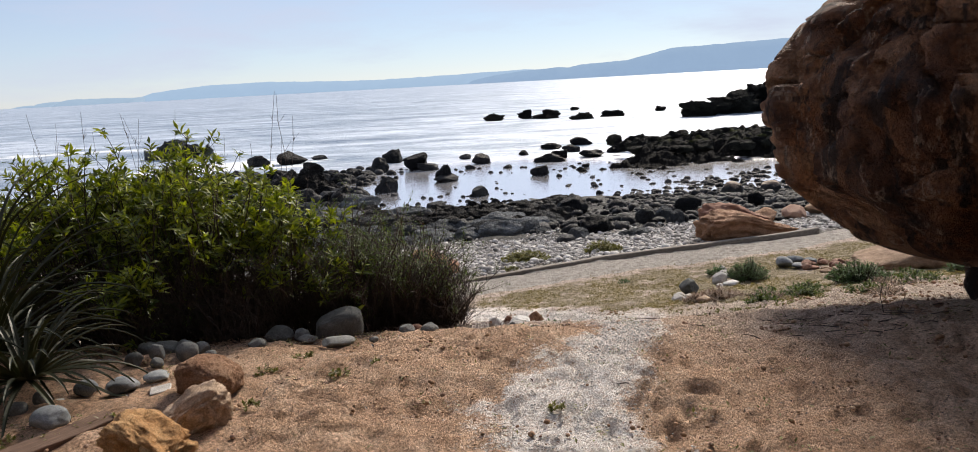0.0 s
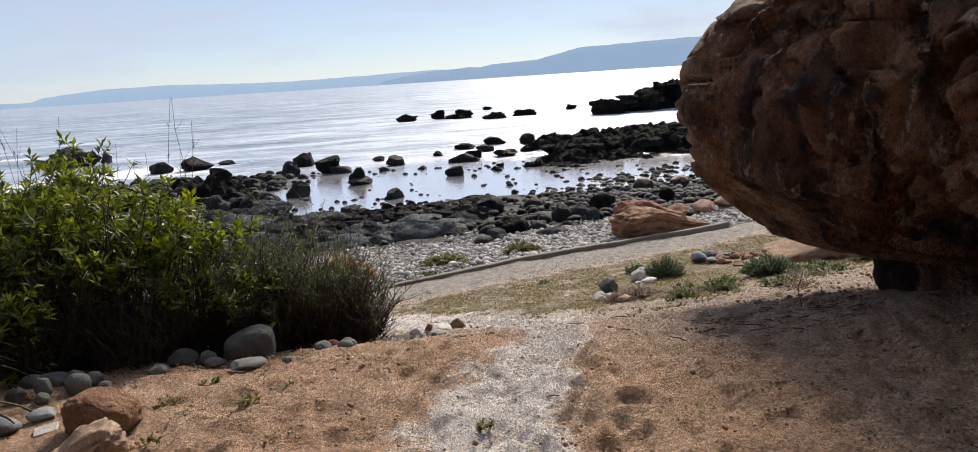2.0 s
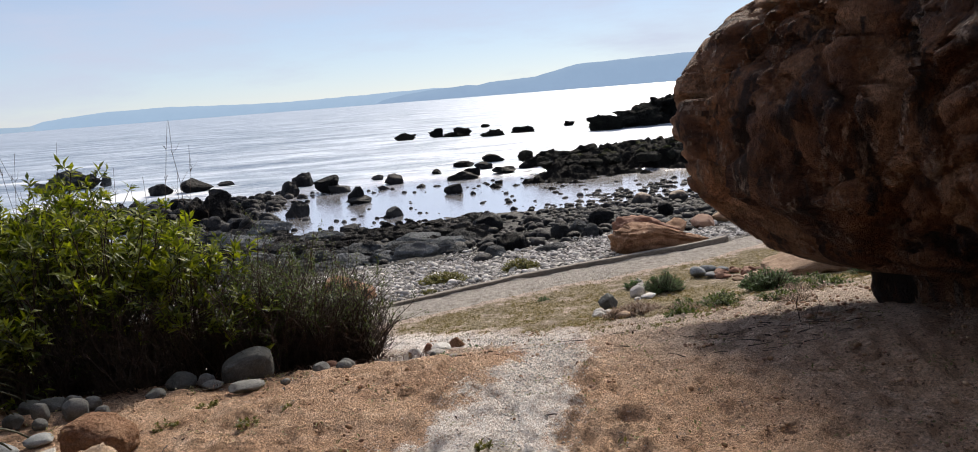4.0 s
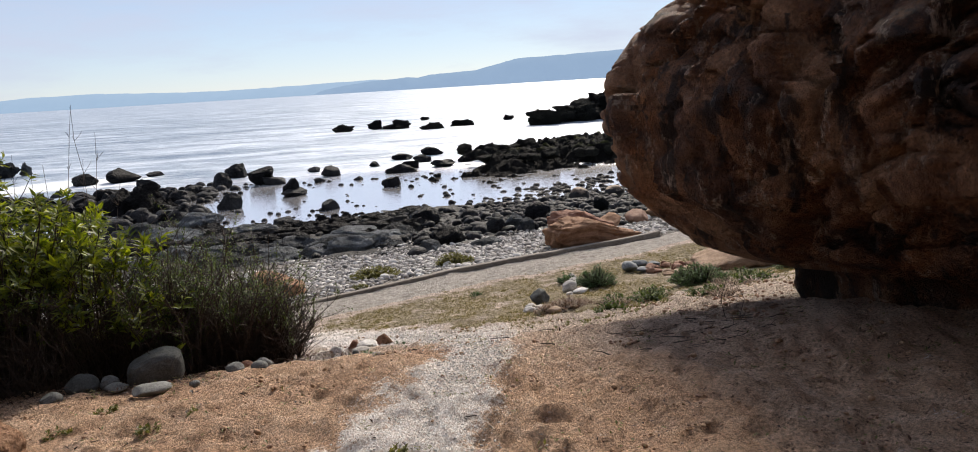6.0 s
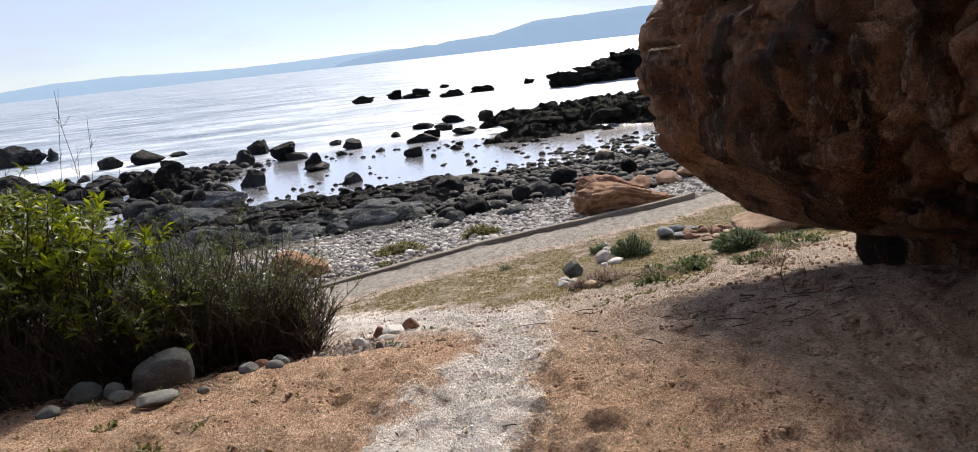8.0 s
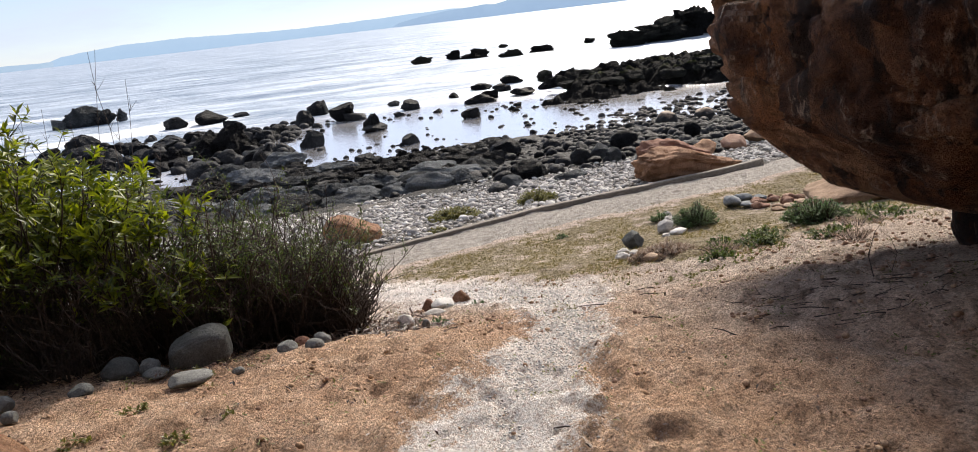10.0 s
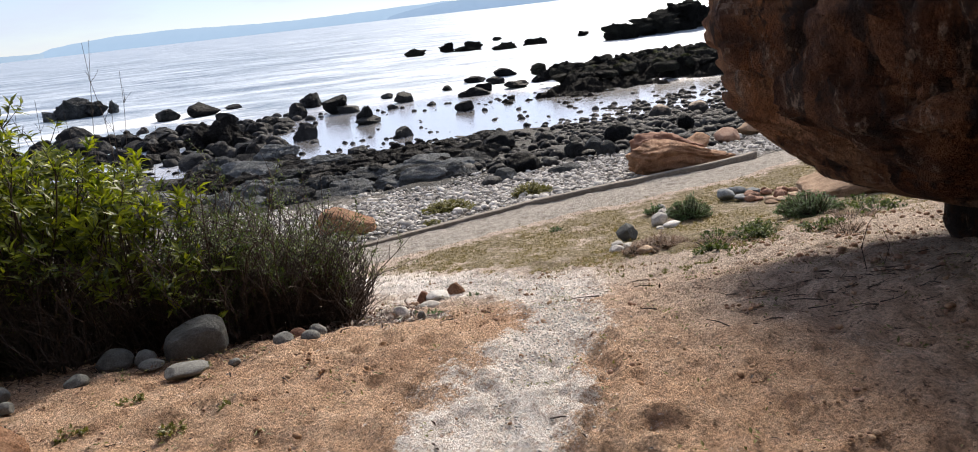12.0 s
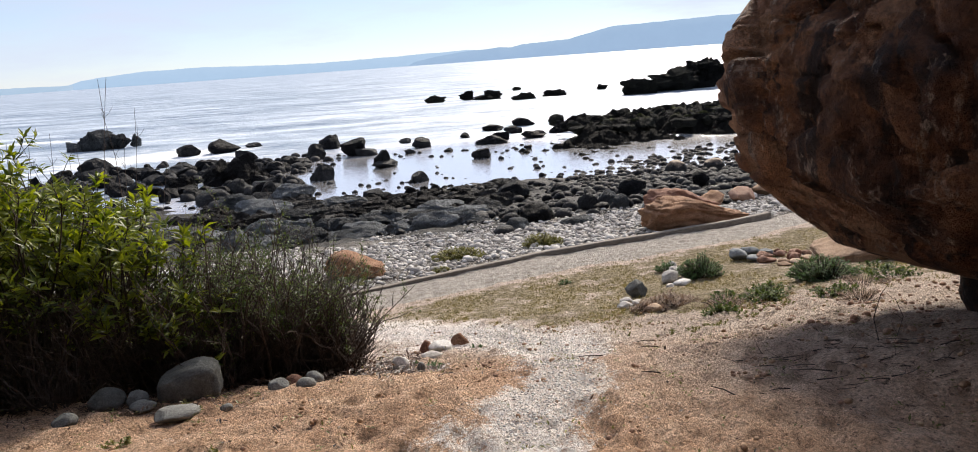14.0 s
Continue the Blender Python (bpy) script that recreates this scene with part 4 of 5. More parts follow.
LEDGE = "stones on the sandy ledge"
boulder("pale_stone", 0.03, 5.55, 0.11, 0.1, WHITE, "pale upright pointed stone on the sandy ledge", LEDGE, sub=4, seed=61, tilt=30)
boulder("pale_stone", 0.24, 6.75, 0.2, 0.08, WHITE, "flat pale stone on the sandy ledge", LEDGE, sub=4, seed=62)
boulder("pale_stone", 0.19, 6.2, 0.17, 0.06, WHITE, "flat pale stone on the sandy ledge", LEDGE, sub=4, seed=63)
boulder("red_stone", 0.39, 6.95, 0.16, 0.11, ORANGE, "blocky orange-brown stone on the sandy ledge", LEDGE, sub=4, seed=64, facet=0.7)
boulder("red_stone", 0.13, 6.8, 0.11, 0.1, RED, "red-brown stone on the sandy ledge", LEDGE, sub=4, seed=65, facet=0.7)
boulder("dark_stone", 0.15, 5.42, 0.055, 0.055, GREY, "small dark stone beside a weed", LEDGE, sub=3, seed=66)

TURF = "stones on the turf"
boulder("dark_stone", 2.25, 8.72, 0.26, 0.18, GREY, "dark grey stone on the turf", TURF, sub=4, seed=71, facet=0.7)
rocks([(2.03, 8.3, 0.14, 0.06), (1.95, 8.0, 0.16, 0.06), (2.08, 8.05, 0.12, 0.05), (2.76, 9.25, 0.2, 0.15), (2.84, 9.05, 0.22, 0.06), (2.66, 8.95, 0.12, 0.05), (3.0, 10.0, 0.15, 0.1), (2.95, 9.7, 0.16, 0.1)],
      "pale_stone", WHITE, "pale grey stone on the turf", TURF, sub=4, facet=0.72)
rocks([(2.1, 7.55, 0.17, 0.06), (4.6, 8.05, 0.09, 0.05), (5.35, 8.2, 0.13, 0.08)], "tan_stone", TAN, "flat tan stone on the turf", TURF, sub=4)
PILE = "pile of flat stones"
rocks([(3.85, 10.05, 0.24, 0.13), (4.05, 10.2, 0.26, 0.1), (4.18, 10.05, 0.2, 0.08), (3.98, 9.9, 0.22, 0.06)], "flat_stone", BLUE, "dark slate-grey flat stone in a low pile", PILE, sub=4, facet=0.7)
rng = random.Random(8)
rocks([(4.0 + rng.random() * 0.9, 9.6 + rng.random() * 0.5, rng.uniform(0.1, 0.2), rng.uniform(0.04, 0.09)) for _ in range(20)], "flat_stone", RED, "reddish flat stone in a low pile", PILE, sub=3, facet=0.7)
rocks([(4.1 + rng.random() * 0.9, 9.35 + rng.random() * 0.4, rng.uniform(0.12, 0.26), rng.uniform(0.03, 0.06)) for _ in range(8)], "flat_stone", TAN, "pale tan flat stone in a low pile", PILE, sub=3, facet=0.7)


def tile():
    b = bmesh.new()
    bmesh.ops.create_cube(b, size=1)
    bmesh.ops.scale(b, vec=(0.1, 0.08, 0.018), verts=b.verts)
    bmesh.ops.bevel(b, geom=b.edges[:], offset=0.003, segments=1, affect="EDGES")
    me = bpy.data.meshes.new("broken_tile")
    b.to_mesh(me)
    b.free()
    me.materials.append(WHITE)
    ob = new("broken_tile", me)
    ob.matrix_world = pose(-1.67, 3.84, 0.018, 8, -6, 18)
    return tagged(ob, "small flat cream tile fragment lying on the sand", "tile")


def plank():
    b = bmesh.new()
    bmesh.ops.create_cube(b, size=1)
    bmesh.ops.scale(b, vec=(0.95, 0.13, 0.035), verts=b.verts)
    bmesh.ops.subdivide_edges(b, edges=[e for e in b.edges if abs(e.verts[0].co.x - e.verts[1].co.x) > 0.5], cuts=14)
    for v in b.verts:
        v.co.z += 0.006 * noise.noise(v.co * 5)
        v.co.y += 0.006 * noise.noise(v.co * 4 + Vector((3, 1, 2)))
    bmesh.ops.bevel(b, geom=[e for e in b.edges if e.calc_face_angle(0) > 1.0], offset=0.004, segments=1, affect="EDGES")
    me = bpy.data.meshes.new("wooden_plank")
    b.to_mesh(me)
    b.free()
    me.materials.append(PLANK)
    ob = new("wooden_plank", me)
    ob.matrix_world = pose(-2.02, 3.14, 0.025, 3, 1, 58)
    return tagged(ob, "weathered brown wooden plank lying on the sand", "plank")


tile()
plank()


# ---- shrubs ----
def bent(p, d, length, rng, n=5, wander=0.16, lift=0.05):
    pts, q = [p.copy()], p.copy()
    d = d.normalized()
    for _ in range(n):
        d = (d + Vector((rng.gauss(0, wander), rng.gauss(0, wander), rng.gauss(0, wander * 0.5) + lift))).normalized()
        q = q + d * length / n
        pts.append(q.copy())
    return pts


def leafy_shrub(x, y, height, spread, seed, stems=34, label="leafy green shrub with bright whorled leaves and dark bare stems"):
    rng = random.Random(seed)
    top = base_at("leafy_shrub", x, y, float(level(x, y)) - 0.02, label, "shrub", "leafy shrubs behind the stones")
    wood, leaves = Soup(), Soup()

    def whorl(p, d, count, size):
        for _ in range(count):
            a = rng.uniform(0, 6.283)
            side = d.orthogonal().normalized()
            side.rotate(Matrix.Rotation(a, 3, d))
            way = (side * rng.uniform(0.6, 1.0) + d * rng.uniform(0.15, 0.9)).normalized()
            at = p - d * rng.uniform(0, 0.07)
            leaves.leaf(at, way, d, size * rng.uniform(0.7, 1.25), size * rng.uniform(0.28, 0.38), rng.uniform(0.0, 0.3))

    for _ in range(stems):
        a = rng.uniform(0, 6.283)
        r = spread * math.sqrt(rng.random())
        p = Vector((math.cos(a) * r * 0.7, math.sin(a) * r * 0.7, 0))
        tall = height * rng.uniform(0.66, 1.04) * (1 - 0.2 * (r / spread) ** 2)
        pts = bent(p, Vector((math.cos(a) * 0.25 * r / spread, math.sin(a) * 0.25 * r / spread, 1)), tall, rng, 7, 0.12)
        wood.tube(pts, rng.uniform(0.006, 0.012), 0.003)
        d = (pts[-1] - pts[-2]).normalized()
        whorl(pts[-1], d, rng.randint(9, 13), 0.08)
        for _ in range(rng.randint(3, 6)):
            i = rng.choice((4, 5, 5, 6, 6, 6))
            s = pts[i].lerp(pts[i + 1], rng.random())
            b = rng.uniform(0, 6.283)
            br = bent(s, Vector((math.cos(b), math.sin(b), rng.uniform(0.8, 1.8))), rng.uniform(0.08, 0.22), rng, 3, 0.12)
            wood.tube(br, 0.0035, 0.002, 3)
            whorl(br[-1], (br[-1] - br[-2]).normalized(), rng.randint(7, 11), 0.072)
        # bare lower side twigs, a few with a last tuft
        for _ in range(rng.randint(2, 5)):
            i = rng.randint(0, 4)
            b = rng.uniform(0, 6.283)
            br = bent(pts[i].lerp(pts[i + 1], rng.random()), Vector((math.cos(b), math.sin(b), rng.uniform(0.5, 1.8))), rng.uniform(0.15, 0.45), rng, 5, 0.2)
            wood.tube(br, 0.0045, 0.0015, 3)
            if rng.random() < 0.16:
                whorl(br[-1], (br[-1] - br[-2]).normalized(), 7, 0.066)
    wood.object("wood", BARK, top, label="dark brown bare stems")
    leaves.object("foliage", LEAF, top, label="bright green lance-shaped leaves")
    return top


def twiggy_shrub(x, y, height, spread, seed, stems=70, green=0.6, label="dense brown twiggy shrub with sparse small leaves"):
    rng = random.Random(seed)
    top = base_at("twiggy_shrub", x, y, float(level(x, y)) - 0.02, label, "shrub", "twiggy shrubs beside the ledge")
    wood, leaves = Soup(), Soup()
    for _ in range(stems):
        a = rng.uniform(0, 6.283)
        r = spread * math.sqrt(rng.random())
        p = Vector((math.cos(a) * r * 0.75, math.sin(a) * r * 0.75, 0))
        tall = height * (0.35 + 0.75 * rng.random() ** 0.8) * (1 - 0.3 * (r / spread) ** 2)
        pts = bent(p, Vector((math.cos(a) * 0.35 * r / spread, math.sin(a) * 0.35 * r / spread, 1)), tall, rng, 7, 0.17)
        wood.tube(pts, rng.uniform(0.004, 0.010), 0.002, 4)
        for _ in range(6):
            i = rng.randint(1, 6)
            s = pts[i].lerp(pts[i + 1], rng.random())
            b = rng.uniform(0, 6.283)
            br = bent(s, Vector((math.cos(b), math.sin(b), rng.uniform(0.2, 1.7))), rng.uniform(0.08, 0.3), rng, 5, 0.26)
            wood.tube(br, 0.0034, 0.0012, 3)
            if rng.random() < 0.5:
                b = rng.uniform(0, 6.283)
                wood.tube(bent(br[2], Vector((math.cos(b), math.sin(b), 0.7)), rng.uniform(0.04, 0.12), rng, 3, 0.25), 0.002, 0.001, 3)
            if rng.random() < green and i > 4:
                for q in br[1:]:
                    for _ in range(6):
                        w = Vector((rng.gauss(0, 1), rng.gauss(0, 1), rng.gauss(0.4, 1)))
                        leaves.leaf(q + w * 0.008, w, Vector((0, 0, 1)), rng.uniform(0.014, 0.03), rng.uniform(0.006, 0.011))
    wood.object("wood", TWIG, top, label="thin crowded brown twigs")
    leaves.object("foliage", SMALL_LEAF, top, label="tiny dull green leaves")
    return top


for i, (x, y, h, s) in enumerate([(-3.6, 5.9, 1.35, 0.42), (-3.0, 5.75, 1.52, 0.42), (-2.5, 5.6, 1.58, 0.4), (-2.05, 5.55, 1.54, 0.36), (-1.76, 5.65, 1.2, 0.24),
                                  (-2.7, 6.3, 1.62, 0.42), (-2.15, 6.2, 1.6, 0.42), (-3.5, 6.6, 1.6, 0.45), (-1.40, 5.40, 1.08, 0.14), (-4.3, 6.2, 1.4, 0.45)]):
    leafy_shrub(x, y, h, s, 100 + i, 50 if s > 0.3 else 22)
leafy_shrub(-1.06, 5.3, 0.62, 0.07, 122, 4)
leafy_shrub(-2.25, 4.75, 0.55, 0.16, 121, 12, "small young leafy shoot among the spiky plants")
for i, (x, y, h, s, g) in enumerate([(-1.25, 5.5, 0.9, 0.25, 0.3), (-0.98, 5.55, 0.98, 0.28, 0.55), (-0.76, 5.7, 0.95, 0.28, 1.0), (-0.56, 5.75, 0.8, 0.24, 0.7), (-0.38, 5.8, 0.6, 0.2, 0.1),
                                     (-0.95, 6.1, 1.1, 0.3, 0.6), (-0.55, 6.2, 0.95, 0.28, 0.4), (-1.5, 6.0, 1.15, 0.3, 0.3), (-1.75, 5.3, 0.7, 0.3, 0.1), (-2.4, 5.25, 0.75, 0.32, 0.2),
                                     (-1.3, 6.5, 0.8, 0.4, 0.1), (-2.1, 6.7, 0.85, 0.45, 0.1), (-3.0, 6.8, 0.9, 0.45, 0.1), (-3.1, 5.3, 0.7, 0.35, 0.1), (-1.95, 5.75, 0.6, 0.4, 0.0), (-0.6, 6.6, 0.6, 0.35, 0.1)]):
    twiggy_shrub(x, y, h * 1.06, s, 140 + i, 82, g)


def bare_twigs(x, y, z, height, seed):
    rng = random.Random(seed)
    top = base_at("bare_twig", x, y, float(level(x, y)), "thin bare dead twig rising above the leafy shrubs", "twig", "bare twigs above the shrubs")
    wood = Soup()
    pts = bent(Vector((0, 0, 0)), Vector((rng.gauss(0, 0.05), rng.gauss(0, 0.05), 1)), height, rng, 9, 0.06)
    wood.tube(pts, 0.0036, 0.0012, 3)
    for _ in range(9):
        i = rng.randint(5, 8)
        b = rng.uniform(0, 6.283)
        wood.tube(bent(pts[i], Vector((math.cos(b), math.sin(b), 1.4)), rng.uniform(0.03, 0.11), rng, 3, 0.2), 0.0014, 0.0008, 3)
    wood.object("stem", TWIG, top)


rng = random.Random(17)
for i in range(30):
    bare_twigs(rng.uniform(-3.6, -1.5), rng.uniform(5.6, 6.3), 0, rng.uniform(1.5, 1.95), 300 + i)


def rosette(x, y, count, length, width, rise, seed, label):
    """A spiky rosette of arching, keeled, spine-edged straps."""
    rng = random.Random(seed)
    top = base_at("spiky_plant", x, y, float(level(x, y)), label, "plant", "spiky rosette plants")
    for i in range(count):
        a = i * 2.39996 + rng.uniform(-0.2, 0.2)
        share = i / count
        up = radians(rise[0] + (rise[1] - rise[0]) * share + rng.uniform(-8, 8))
        lng = length * rng.uniform(0.75, 1.1)
        out = Vector((math.cos(a), math.sin(a), 0))
        side = Vector((-math.sin(a), math.cos(a), 0))
        p, verts, n = Vector((0, 0, 0.13)) + out * 0.03, [], 12
        for k in range(n + 1):
            t = k / n
            e = up - t * t * radians(75) * rng.uniform(0.9, 1.0)
            d = out * math.cos(e) + Vector((0, 0, math.sin(e)))
            nrm = Vector((0, 0, math.cos(e))) - out * math.sin(e)
            w = width * (1 - t) ** 0.75 * (0.8 + 0.5 * t) + 0.0015
            verts += [p - side * w + nrm * w * 0.35, p - nrm * 0.002, p + side * w + nrm * w * 0.35, p - nrm * 0.006]
            p = p + d * lng / n
            if p.z < 0.01:
                p.z = 0.01 + 0.01 * rng.random()
        faces = []
        for k in range(n):
            for c in range(4):
                c2 = (c + 1) % 4
                faces.append((k * 4 + c, (k + 1) * 4 + c, (k + 1) * 4 + c2, k * 4 + c2))
        for k in range(2, 2 * n - 3):
            j = k // 2
            for c, sg in ((0, -1), (2, 1)):
                q = verts[j * 4 + c].lerp(verts[(j + 1) * 4 + c], 0.5 * (k % 2))
                fwd = (verts[(j + 1) * 4 + c] - verts[j * 4 + c]).normalized()
                b = len(verts)
                verts += [q, q + fwd * 0.006, q + side * sg * 0.008 + fwd * 0.006]
                faces.append((b, b + 1, b + 2))
        mesh_object("leaf", [tuple(v) for v in verts], faces, STRAP, top)
    return top


rosette(-2.3, 3.78, 64, 0.55, 0.016, (-5, 70), 401, "grey-green spiky rosette plant with toothed arching leaves")
rosette(-3.05, 4.65, 62, 1.15, 0.02, (15, 85), 402, "tall spiky rosette plant with long arching yellowish-green leaves")
rosette(-2.72, 4.15, 62, 0.8, 0.015, (0, 80), 404, "spiky rosette plant with narrow dark arching leaves")
rosette(-3.3, 3.95, 50, 0.95, 0.02, (10, 80), 403, "spiky rosette plant with toothed arching leaves")


# ---- low plants ----
def cushion(x, y, w, h, mat, seed, name, label, count=700, size=0.03, group="low cushion plants"):
    rng = random.Random(seed)
    top = base_at(name, x, y, float(level(x, y)) - 0.01, label, "plant", group)
    wood, leaves = Soup(), Soup()
    for i in range(count // 12):
        a, r = rng.uniform(0, 6.283), math.sqrt(rng.random())
        lump = 0.75 + 0.5 * noise.noise(Vector((x + 3 * math.cos(a) * r, y + 3 * math.sin(a) * r, seed)))
        tip = Vector((math.cos(a) * r * w / 2, math.sin(a) * r * w / 2.6, h * lump * (1 - 0.75 * r * r)))
        foot = Vector((tip.x * 0.5, tip.y * 0.5, 0))
        pts = [foot, foot.lerp(tip, 0.5) + Vector((0, 0, 0.01)), tip]
        wood.tube(pts, 0.003, 0.0015, 3)
        for _ in range(12):
            q = foot.lerp(tip, rng.uniform(0.35, 1.05))
            d = Vector((rng.gauss(0, 1), rng.gauss(0, 1), rng.gauss(0.7, 0.7)))
            leaves.leaf(q, d, Vector((0, 0, 1)), size * rng.uniform(0.6, 1.2), size * (rng.uniform(0.12, 0.2) if mat is DRY else rng.uniform(0.42, 0.68)))
    if count > 150:
        wood.object("wood", TWIG, top)
    leaves.object("foliage", mat, top)
    return top


cushion(3.15, 9.45, 0.58, 0.3, SUCC, 501, "green_shrub", "low dark green shrub on the turf", 4200, 0.024)
cushion(3.95, 8.25, 0.72, 0.3, SUCC, 502, "green_shrub", "low spreading grey-green shrub on the turf", 5200, 0.024)
cushion(5.2, 8.5, 0.4, 0.18, SUCC, 503, "green_shrub", "low green shrub beside the pale boulder", 1500, 0.022)
cushion(2.9, 9.95, 0.3, 0.14, SUCC, 504, "green_shrub", "small green plant by pale stones", 500, 0.03)
cushion(3.2, 7.7, 0.5, 0.13, SMALL_LEAF, 505, "grey_herb", "straggly grey-brown herb on the sand", 700, 0.03)
cushion(2.75, 7.6, 0.4, 0.12, SMALL_LEAF, 506, "grey_herb", "straggly grey-brown herb on the sand", 500, 0.03)
for i, (x, y, w, mat) in enumerate([(3.5, 7.15, 0.5, SMALL_LEAF), (3.9, 7.45, 0.6, DRY), (4.35, 7.75, 0.55, SMALL_LEAF), (2.6, 7.25, 0.5, DRY), (3.0, 7.35, 0.45, SMALL_LEAF), (4.5, 8.3, 0.6, SMALL_LEAF), (2.4, 6.75, 0.35, SMALL_LEAF), (3.45, 6.7, 0.4, DRY)]):
    cushion(x, y, w, 0.12, mat, 560 + i, "grey_herb", "straggly grey-brown herb on the sand", 620, 0.035)
cushion(0.51, 12.4, 0.85, 0.22, MOSS, 507, "yellow_cushion", "yellow-green cushion plant on the shingle", 3000, 0.04)
cushion(1.8, 12.75, 0.68, 0.25, MOSS, 508, "yellow_cushion", "yellow-green cushion plant on the shingle", 2600, 0.04)
cushion(0.26, 11.5, 0.32, 0.1, MOSS, 509, "yellow_cushion", "small yellow-green cushion plant by the edging", 600, 0.03)
cushion(-0.95, 11.45, 0.6, 0.12, MOSS, 510, "yellow_cushion", "green cushion plant under the orange boulder", 900, 0.03)
cushion(1.7, 9.95, 0.16, 0.08, SUCC, 511, "green_shrub", "small green plant on the track's edge", 200, 0.025)
cushion(2.3, 7.75, 0.55, 0.12, DRY, 512, "straw_tuft", "dry purplish straw tuft among stones", 1500, 0.06)
cushion(2.02, 7.65, 0.25, 0.1, DRY, 513, "straw_tuft", "dry reddish straw tuft among stones", 600, 0.05)
WEEDS = [(0.21, 5.62, 0.14), (0.05, 5.95, 0.12), (0.5, 6.6, 0.14), (1.75, 6.0, 0.2), (1.95, 6.05, 0.2), (2.2, 6.3, 0.22), (2.5, 6.5, 0.2), (1.5, 6.15, 0.14), (2.75, 6.9, 0.22), (3.0, 7.0, 0.2),
         (-0.85, 4.62, 0.14), (-0.95, 4.78, 0.12), (-1.05, 4.3, 0.16), (-1.2, 4.05, 0.14), (-0.6, 4.1, 0.1), (-0.78, 3.95, 0.14), (-1.15, 3.6, 0.12), (-1.95, 3.3, 0.2), (-1.75, 3.5, 0.14), (-2.1, 3.3, 0.2), (0.3, 3.4, 0.08), (-1.6, 3.3, 0.1)]
for i, (x, y, w) in enumerate(WEEDS):
    cushion(x, y, w, 0.05, MOSS if i > 2 else SUCC, 520 + i, "weed", "small creeping green weed on the sand", 110, 0.022, "weeds on the sand")


def turf():
    rng = random.Random(41)
    s = Soup()
    made = 0
    while made < 5200:
        x, y = rng.uniform(-0.6, 6.5), rng.uniform(6.6, 11.2)
        start = np.interp(x, [-0.5, 0.6, 1.3, 1.75, 2.6, 3.7, 6], [9.0, 8.3, 7.1, 6.9, 6.9, 7.2, 7.6])
        end = np.interp(x, [p[0] for p in EDGE_LINE], [p[1] for p in EDGE_LINE]) - 1.2
        if y < start + rng.gauss(0, 0.35) or y > end + rng.gauss(0, 0.12) or noise.noise(Vector((x * 1.6, y * 1.6, 1))) < rng.uniform(-0.5, 0.25):
            continue
        made += 1
        p = Vector((x, y, float(level(x, y)) - 0.004))
        for _ in range(4):
            d = Vector((rng.gauss(0, 0.7), rng.gauss(0, 0.7), 1))
            s.leaf(p + Vector((rng.gauss(0, 0.012), rng.gauss(0, 0.012), 0)), d, Vector((0, 1, 0)), rng.uniform(0.012, 0.032), 0.006)
    return tagged(s.object("turf", GRASS), "patchy yellow-green turf between the sand and the track", "grass", kind="stuff")


turf()


# ---- dead wood and crumbs on the sand ----
def stick(pts, r, label="dry dead stick on the sand", forks=0, seed=0):
    rng = random.Random(seed)
    x, y = pts[0][0], pts[0][1]
    g = float(level(x, y))
    top = base_at("dead_stick", x, y, g, label, "stick", "dead sticks on the sand")
    s = Soup()
    ps = [Vector((a - x, b - y, float(level(a, b)) - g + c)) for a, b, c in pts]
    s.tube(ps, r, r * 0.4, 5)
    for _ in range(forks):
        i = rng.randint(0, len(ps) - 2)
        s.tube(bent(ps[i].lerp(ps[i + 1], rng.random()), Vector((rng.gauss(0, 1), rng.gauss(0, 1), rng.uniform(0.1, 0.9))), rng.uniform(0.03, 0.09), rng, 4, 0.25), r * 0.6, r * 0.2, 4)
    s.object("wood", TWIG, top)


stick([(2.48, 4.83, 0), (2.46, 4.85, 0.12), (2.5, 4.86, 0.24), (2.56, 4.88, 0.3)], 0.0028, "thin dead stem standing in the sand", 3, 1)
stick([(2.62, 4.9, 0), (2.66, 4.92, 0.1), (2.63, 4.95, 0.2)], 0.0025, "thin dead stem standing in the sand", 4, 2)
rng = random.Random(61)
for i in range(80):
    x, y = rng.gauss(2.2, 0.40), rng.gauss(4.6, 0.22)
    a, n = rng.uniform(-0.5, 0.5) + (3.14 if rng.random() < 0.5 else 0), rng.uniform(0.03, 0.17)
    stick([(x, y, 0.012), (x + n * 0.5 * math.cos(a), y + n * 0.5 * math.sin(a), 0.018), (x + n * math.cos(a + 0.2), y + n * math.sin(a + 0.2), 0.02)], rng.uniform(0.0014, 0.0042), forks=rng.choice((0, 0, 0, 1)), seed=600 + i)
for i in range(16):
    x, y = rng.uniform(-1.3, 1.9), rng.uniform(3.4, 6.6)
    a, n = rng.uniform(0, 6.28), rng.uniform(0.04, 0.16)
    stick([(x, y, 0.006), (x + n * 0.5 * math.cos(a), y + n * 0.5 * math.sin(a), 0.012), (x + n * math.cos(a), y + n * math.sin(a), 0.006)], 0.004, seed=650 + i)


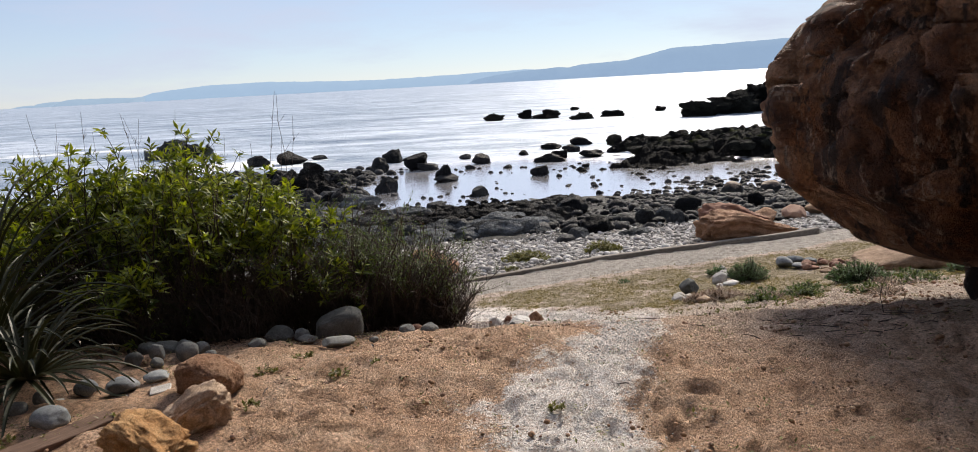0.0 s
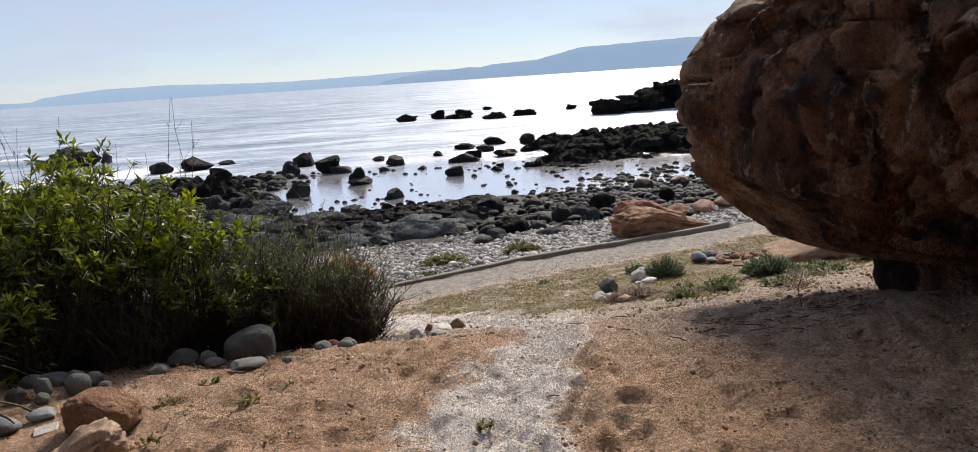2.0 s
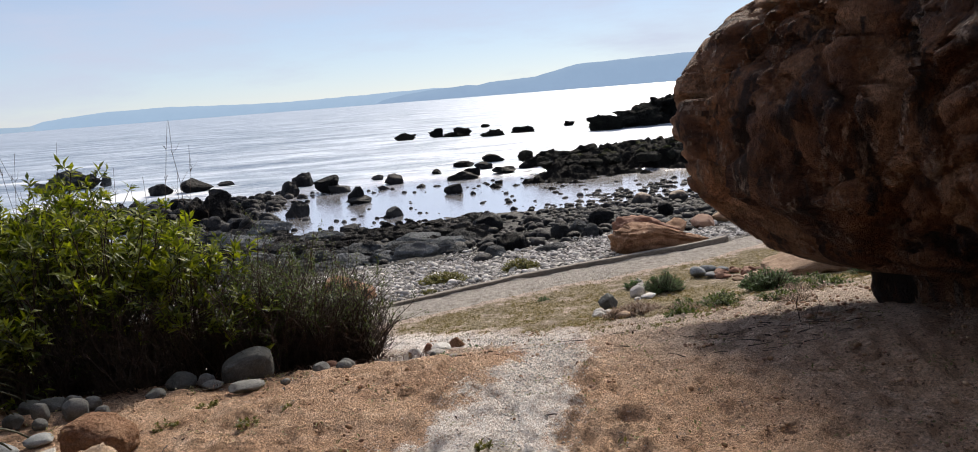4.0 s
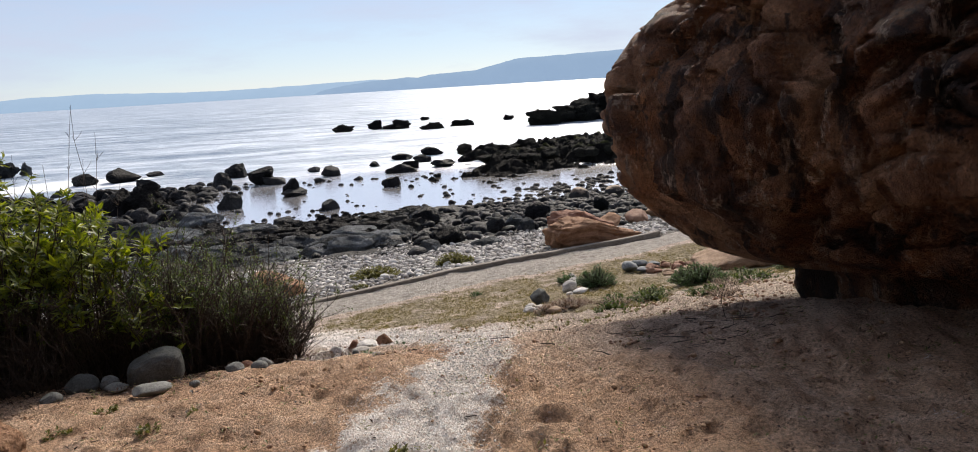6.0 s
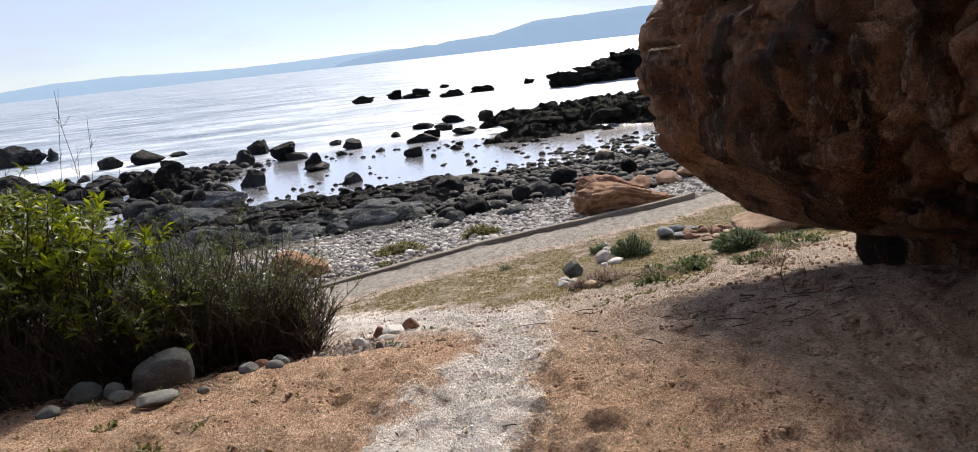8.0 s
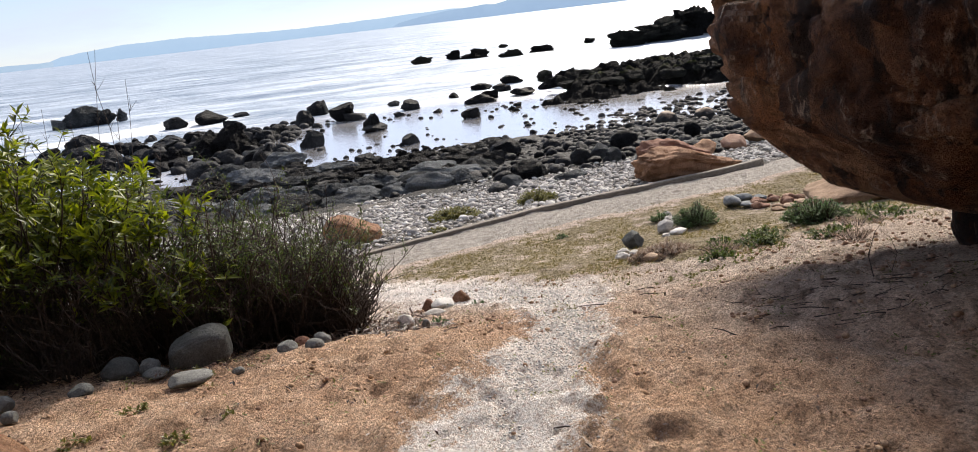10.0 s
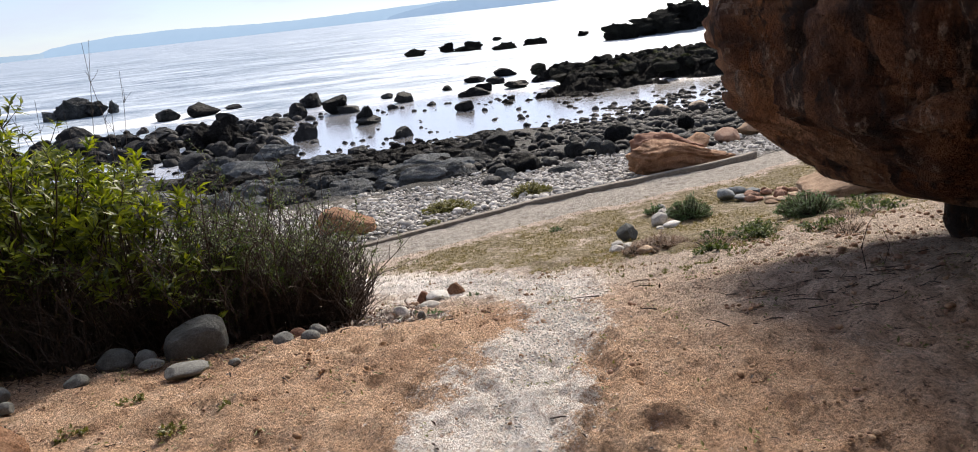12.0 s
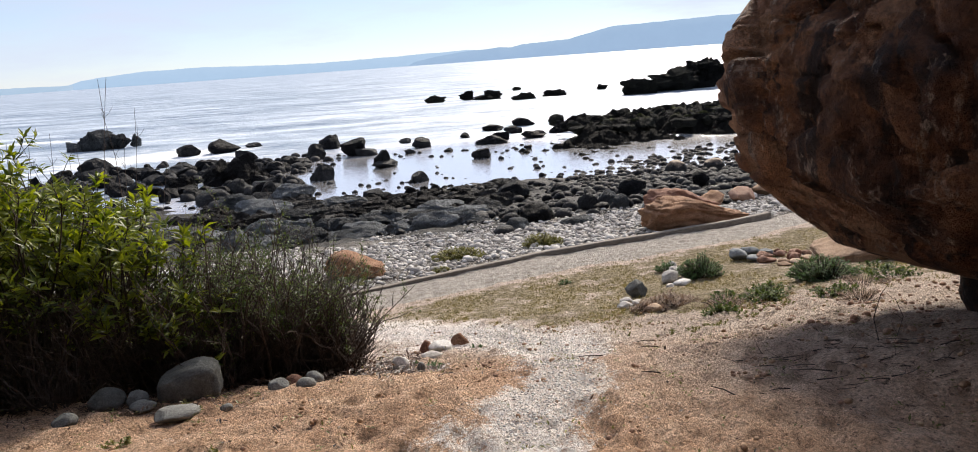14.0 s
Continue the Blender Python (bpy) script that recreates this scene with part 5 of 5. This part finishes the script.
def crumbs():
    rng = np.random.default_rng(12)
    dark, shell, grit = [], [], []
    clods = []
    for _ in range(12000):
        x, y = rng.uniform(-2.2, 3.6), rng.uniform(2.4, 8.0)
        clump = 0.8 * noise.fractal(Vector((x * 4.5, y * 6.5, 5.5)), 0.5, 2.3, 4)
        if clump < rng.uniform(-0.1, 0.75):
            continue
        clods.append((x + 0.03, y, float(level(x, y)), 0.008 + 0.034 * rng.random() ** 4))
        if rng.random() < 0.35 and x < 1.4:
            continue
        dark.append((x, y, float(level(x, y)), 0.007 + 0.028 * rng.random() ** 4))
    for _ in range(500):
        x, y = rng.uniform(2.6, 4.4), rng.uniform(4.6, 8.0)
        dark.append((x, y, float(level(x, y)), 0.012 + 0.05 * rng.random() ** 3))
    for _ in range(5200):
        t = rng.random()
        x, y = np.interp(t, np.linspace(0, 1, len(GRIT_LINE)), [p[0] for p in GRIT_LINE]), np.interp(t, np.linspace(0, 1, len(GRIT_LINE)), [p[1] for p in GRIT_LINE])
        w = np.interp(y, [2.5, 3.6, 4.6, 5.6, 7.0, 8.5], [0.36, 0.32, 0.17, 0.26, 0.5, 0.36])
        x, y = x + rng.normal() * w * 0.55, y + rng.normal() * 0.15
        shell.append((x, y, float(level(x, y)) + 0.004, 0.006 + 0.012 * rng.random() ** 2))
    scatter("sand_clods", clods, CLOD, "damp brown clods of sand", "sand", 1, 0.6, 8)
    scatter("crumbs", dark, RED, "small dark crumbs of bark and stone on the sand", "debris", 1, 0.6, 9)
    scatter("shell_grit", shell, WHITE, "white broken shell scattered along the sand path", "shells", 1, 0.45, 10)


crumbs()


def litter():
    rng = random.Random(71)
    s = Soup()
    for _ in range(5200):
        x = rng.uniform(-4.2, 0.1)
        y = 5.25 + 0.35 * max(0.0, (x + 1.2)) * 0.6 + abs(rng.gauss(0, 0.45)) + rng.gauss(0, 0.12)
        p = Vector((x, y, float(level(x, y)) + rng.uniform(0.0, 0.05)))
        d = Vector((rng.gauss(0, 1), rng.gauss(0, 1), rng.gauss(0.1, 0.35)))
        s.leaf(p, d, Vector((0, 0, 1)), rng.uniform(0.03, 0.09), rng.uniform(0.008, 0.02))
    for _ in range(2600):
        x = rng.uniform(-3.0, 0.3)
        y = 5.3 + 0.25 * max(0.0, x + 1.2) - abs(rng.gauss(0, 0.28))
        p = Vector((x, y, float(level(x, y)) + rng.uniform(0.0, 0.015)))
        d = Vector((rng.gauss(0, 1), rng.gauss(0, 1), rng.gauss(0.05, 0.2)))
        s.leaf(p, d, Vector((0, 0, 1)), rng.uniform(0.015, 0.06), rng.uniform(0.005, 0.014))
    return tagged(s.object("leaf_litter", RUST), "dark brown dead leaves and twigs under the shrubs", "litter", kind="stuff")


RUST = leaf_mat("dead_leaf", (0.03, 0.018, 0.012), (0.14, 0.075, 0.05), (0.7, 0.6, 0.5))
litter()


def leaf_bits():
    """Torn leaves and sprigs blown over the open sand."""
    rng = random.Random(83)
    green, brown = Soup(), Soup()
    for _ in range(9500):
        x, y = rng.uniform(-2.4, 3.6), rng.uniform(2.6, 7.6)
        if 0.8 * noise.fractal(Vector((x * 3.5, y * 4.5, 9.0)), 0.5, 2.3, 4) < rng.uniform(-0.1, 0.75):
            continue
        green_one = rng.random() < 0.35
        p = Vector((x, y, float(level(x, y)) + rng.uniform(0.004, 0.03)))
        for _ in range(rng.randint(2, 5) if green_one else 1):
            d = Vector((rng.gauss(0, 1), rng.gauss(0, 1), rng.gauss(0.25, 0.3)))
            q = p + Vector((rng.gauss(0, 0.02), rng.gauss(0, 0.02), 0))
            (green if green_one else brown).leaf(q, d, Vector((0, 0, 1)), rng.uniform(0.012, 0.034), rng.uniform(0.006, 0.014))
    tagged(green.object("green_sprigs", MOSS), "tiny green creeping sprigs scattered over the sand", "weeds", kind="stuff")
    tagged(brown.object("brown_leaf_bits", RUST), "torn brown leaf bits scattered over the sand", "litter", kind="stuff")


leaf_bits()


# ---- unseen cliff added behind the path to cut sky light on front faces ----
def cliff():
    xs, zs = np.linspace(-16, 16, 90), np.linspace(-0.5, 12.0, 40)
    verts = []
    for z in zs:
        for x in xs:
            q = Vector((x, 0, z))
            verts.append((x, -3.9 - 0.12 * z + 0.9 * noise.fractal(q * 0.35, 0.9, 2.1, 5) + 0.03 * (x * x) * 0.4, z))
    n = len(xs)
    front = len(verts)
    verts += [(x, y - 1.5, z) for x, y, z in verts]
    faces = [(j * n + i + 1, j * n + i, (j + 1) * n + i, (j + 1) * n + i + 1) for j in range(len(zs) - 1) for i in range(n - 1)]
    faces += [tuple(front + k for k in reversed(f)) for f in faces]
    t = (len(zs) - 1) * n
    faces += [(t + i + 1, t + i, front + t + i, front + t + i + 1) for i in range(n - 1)]
    ob = mesh_object("wall_cliff", verts, faces, OVERHANG)
    return tagged(ob, "plain red-brown cliff, unseen, added behind the path to block sky light", "cliff", kind="structure")


cliff()
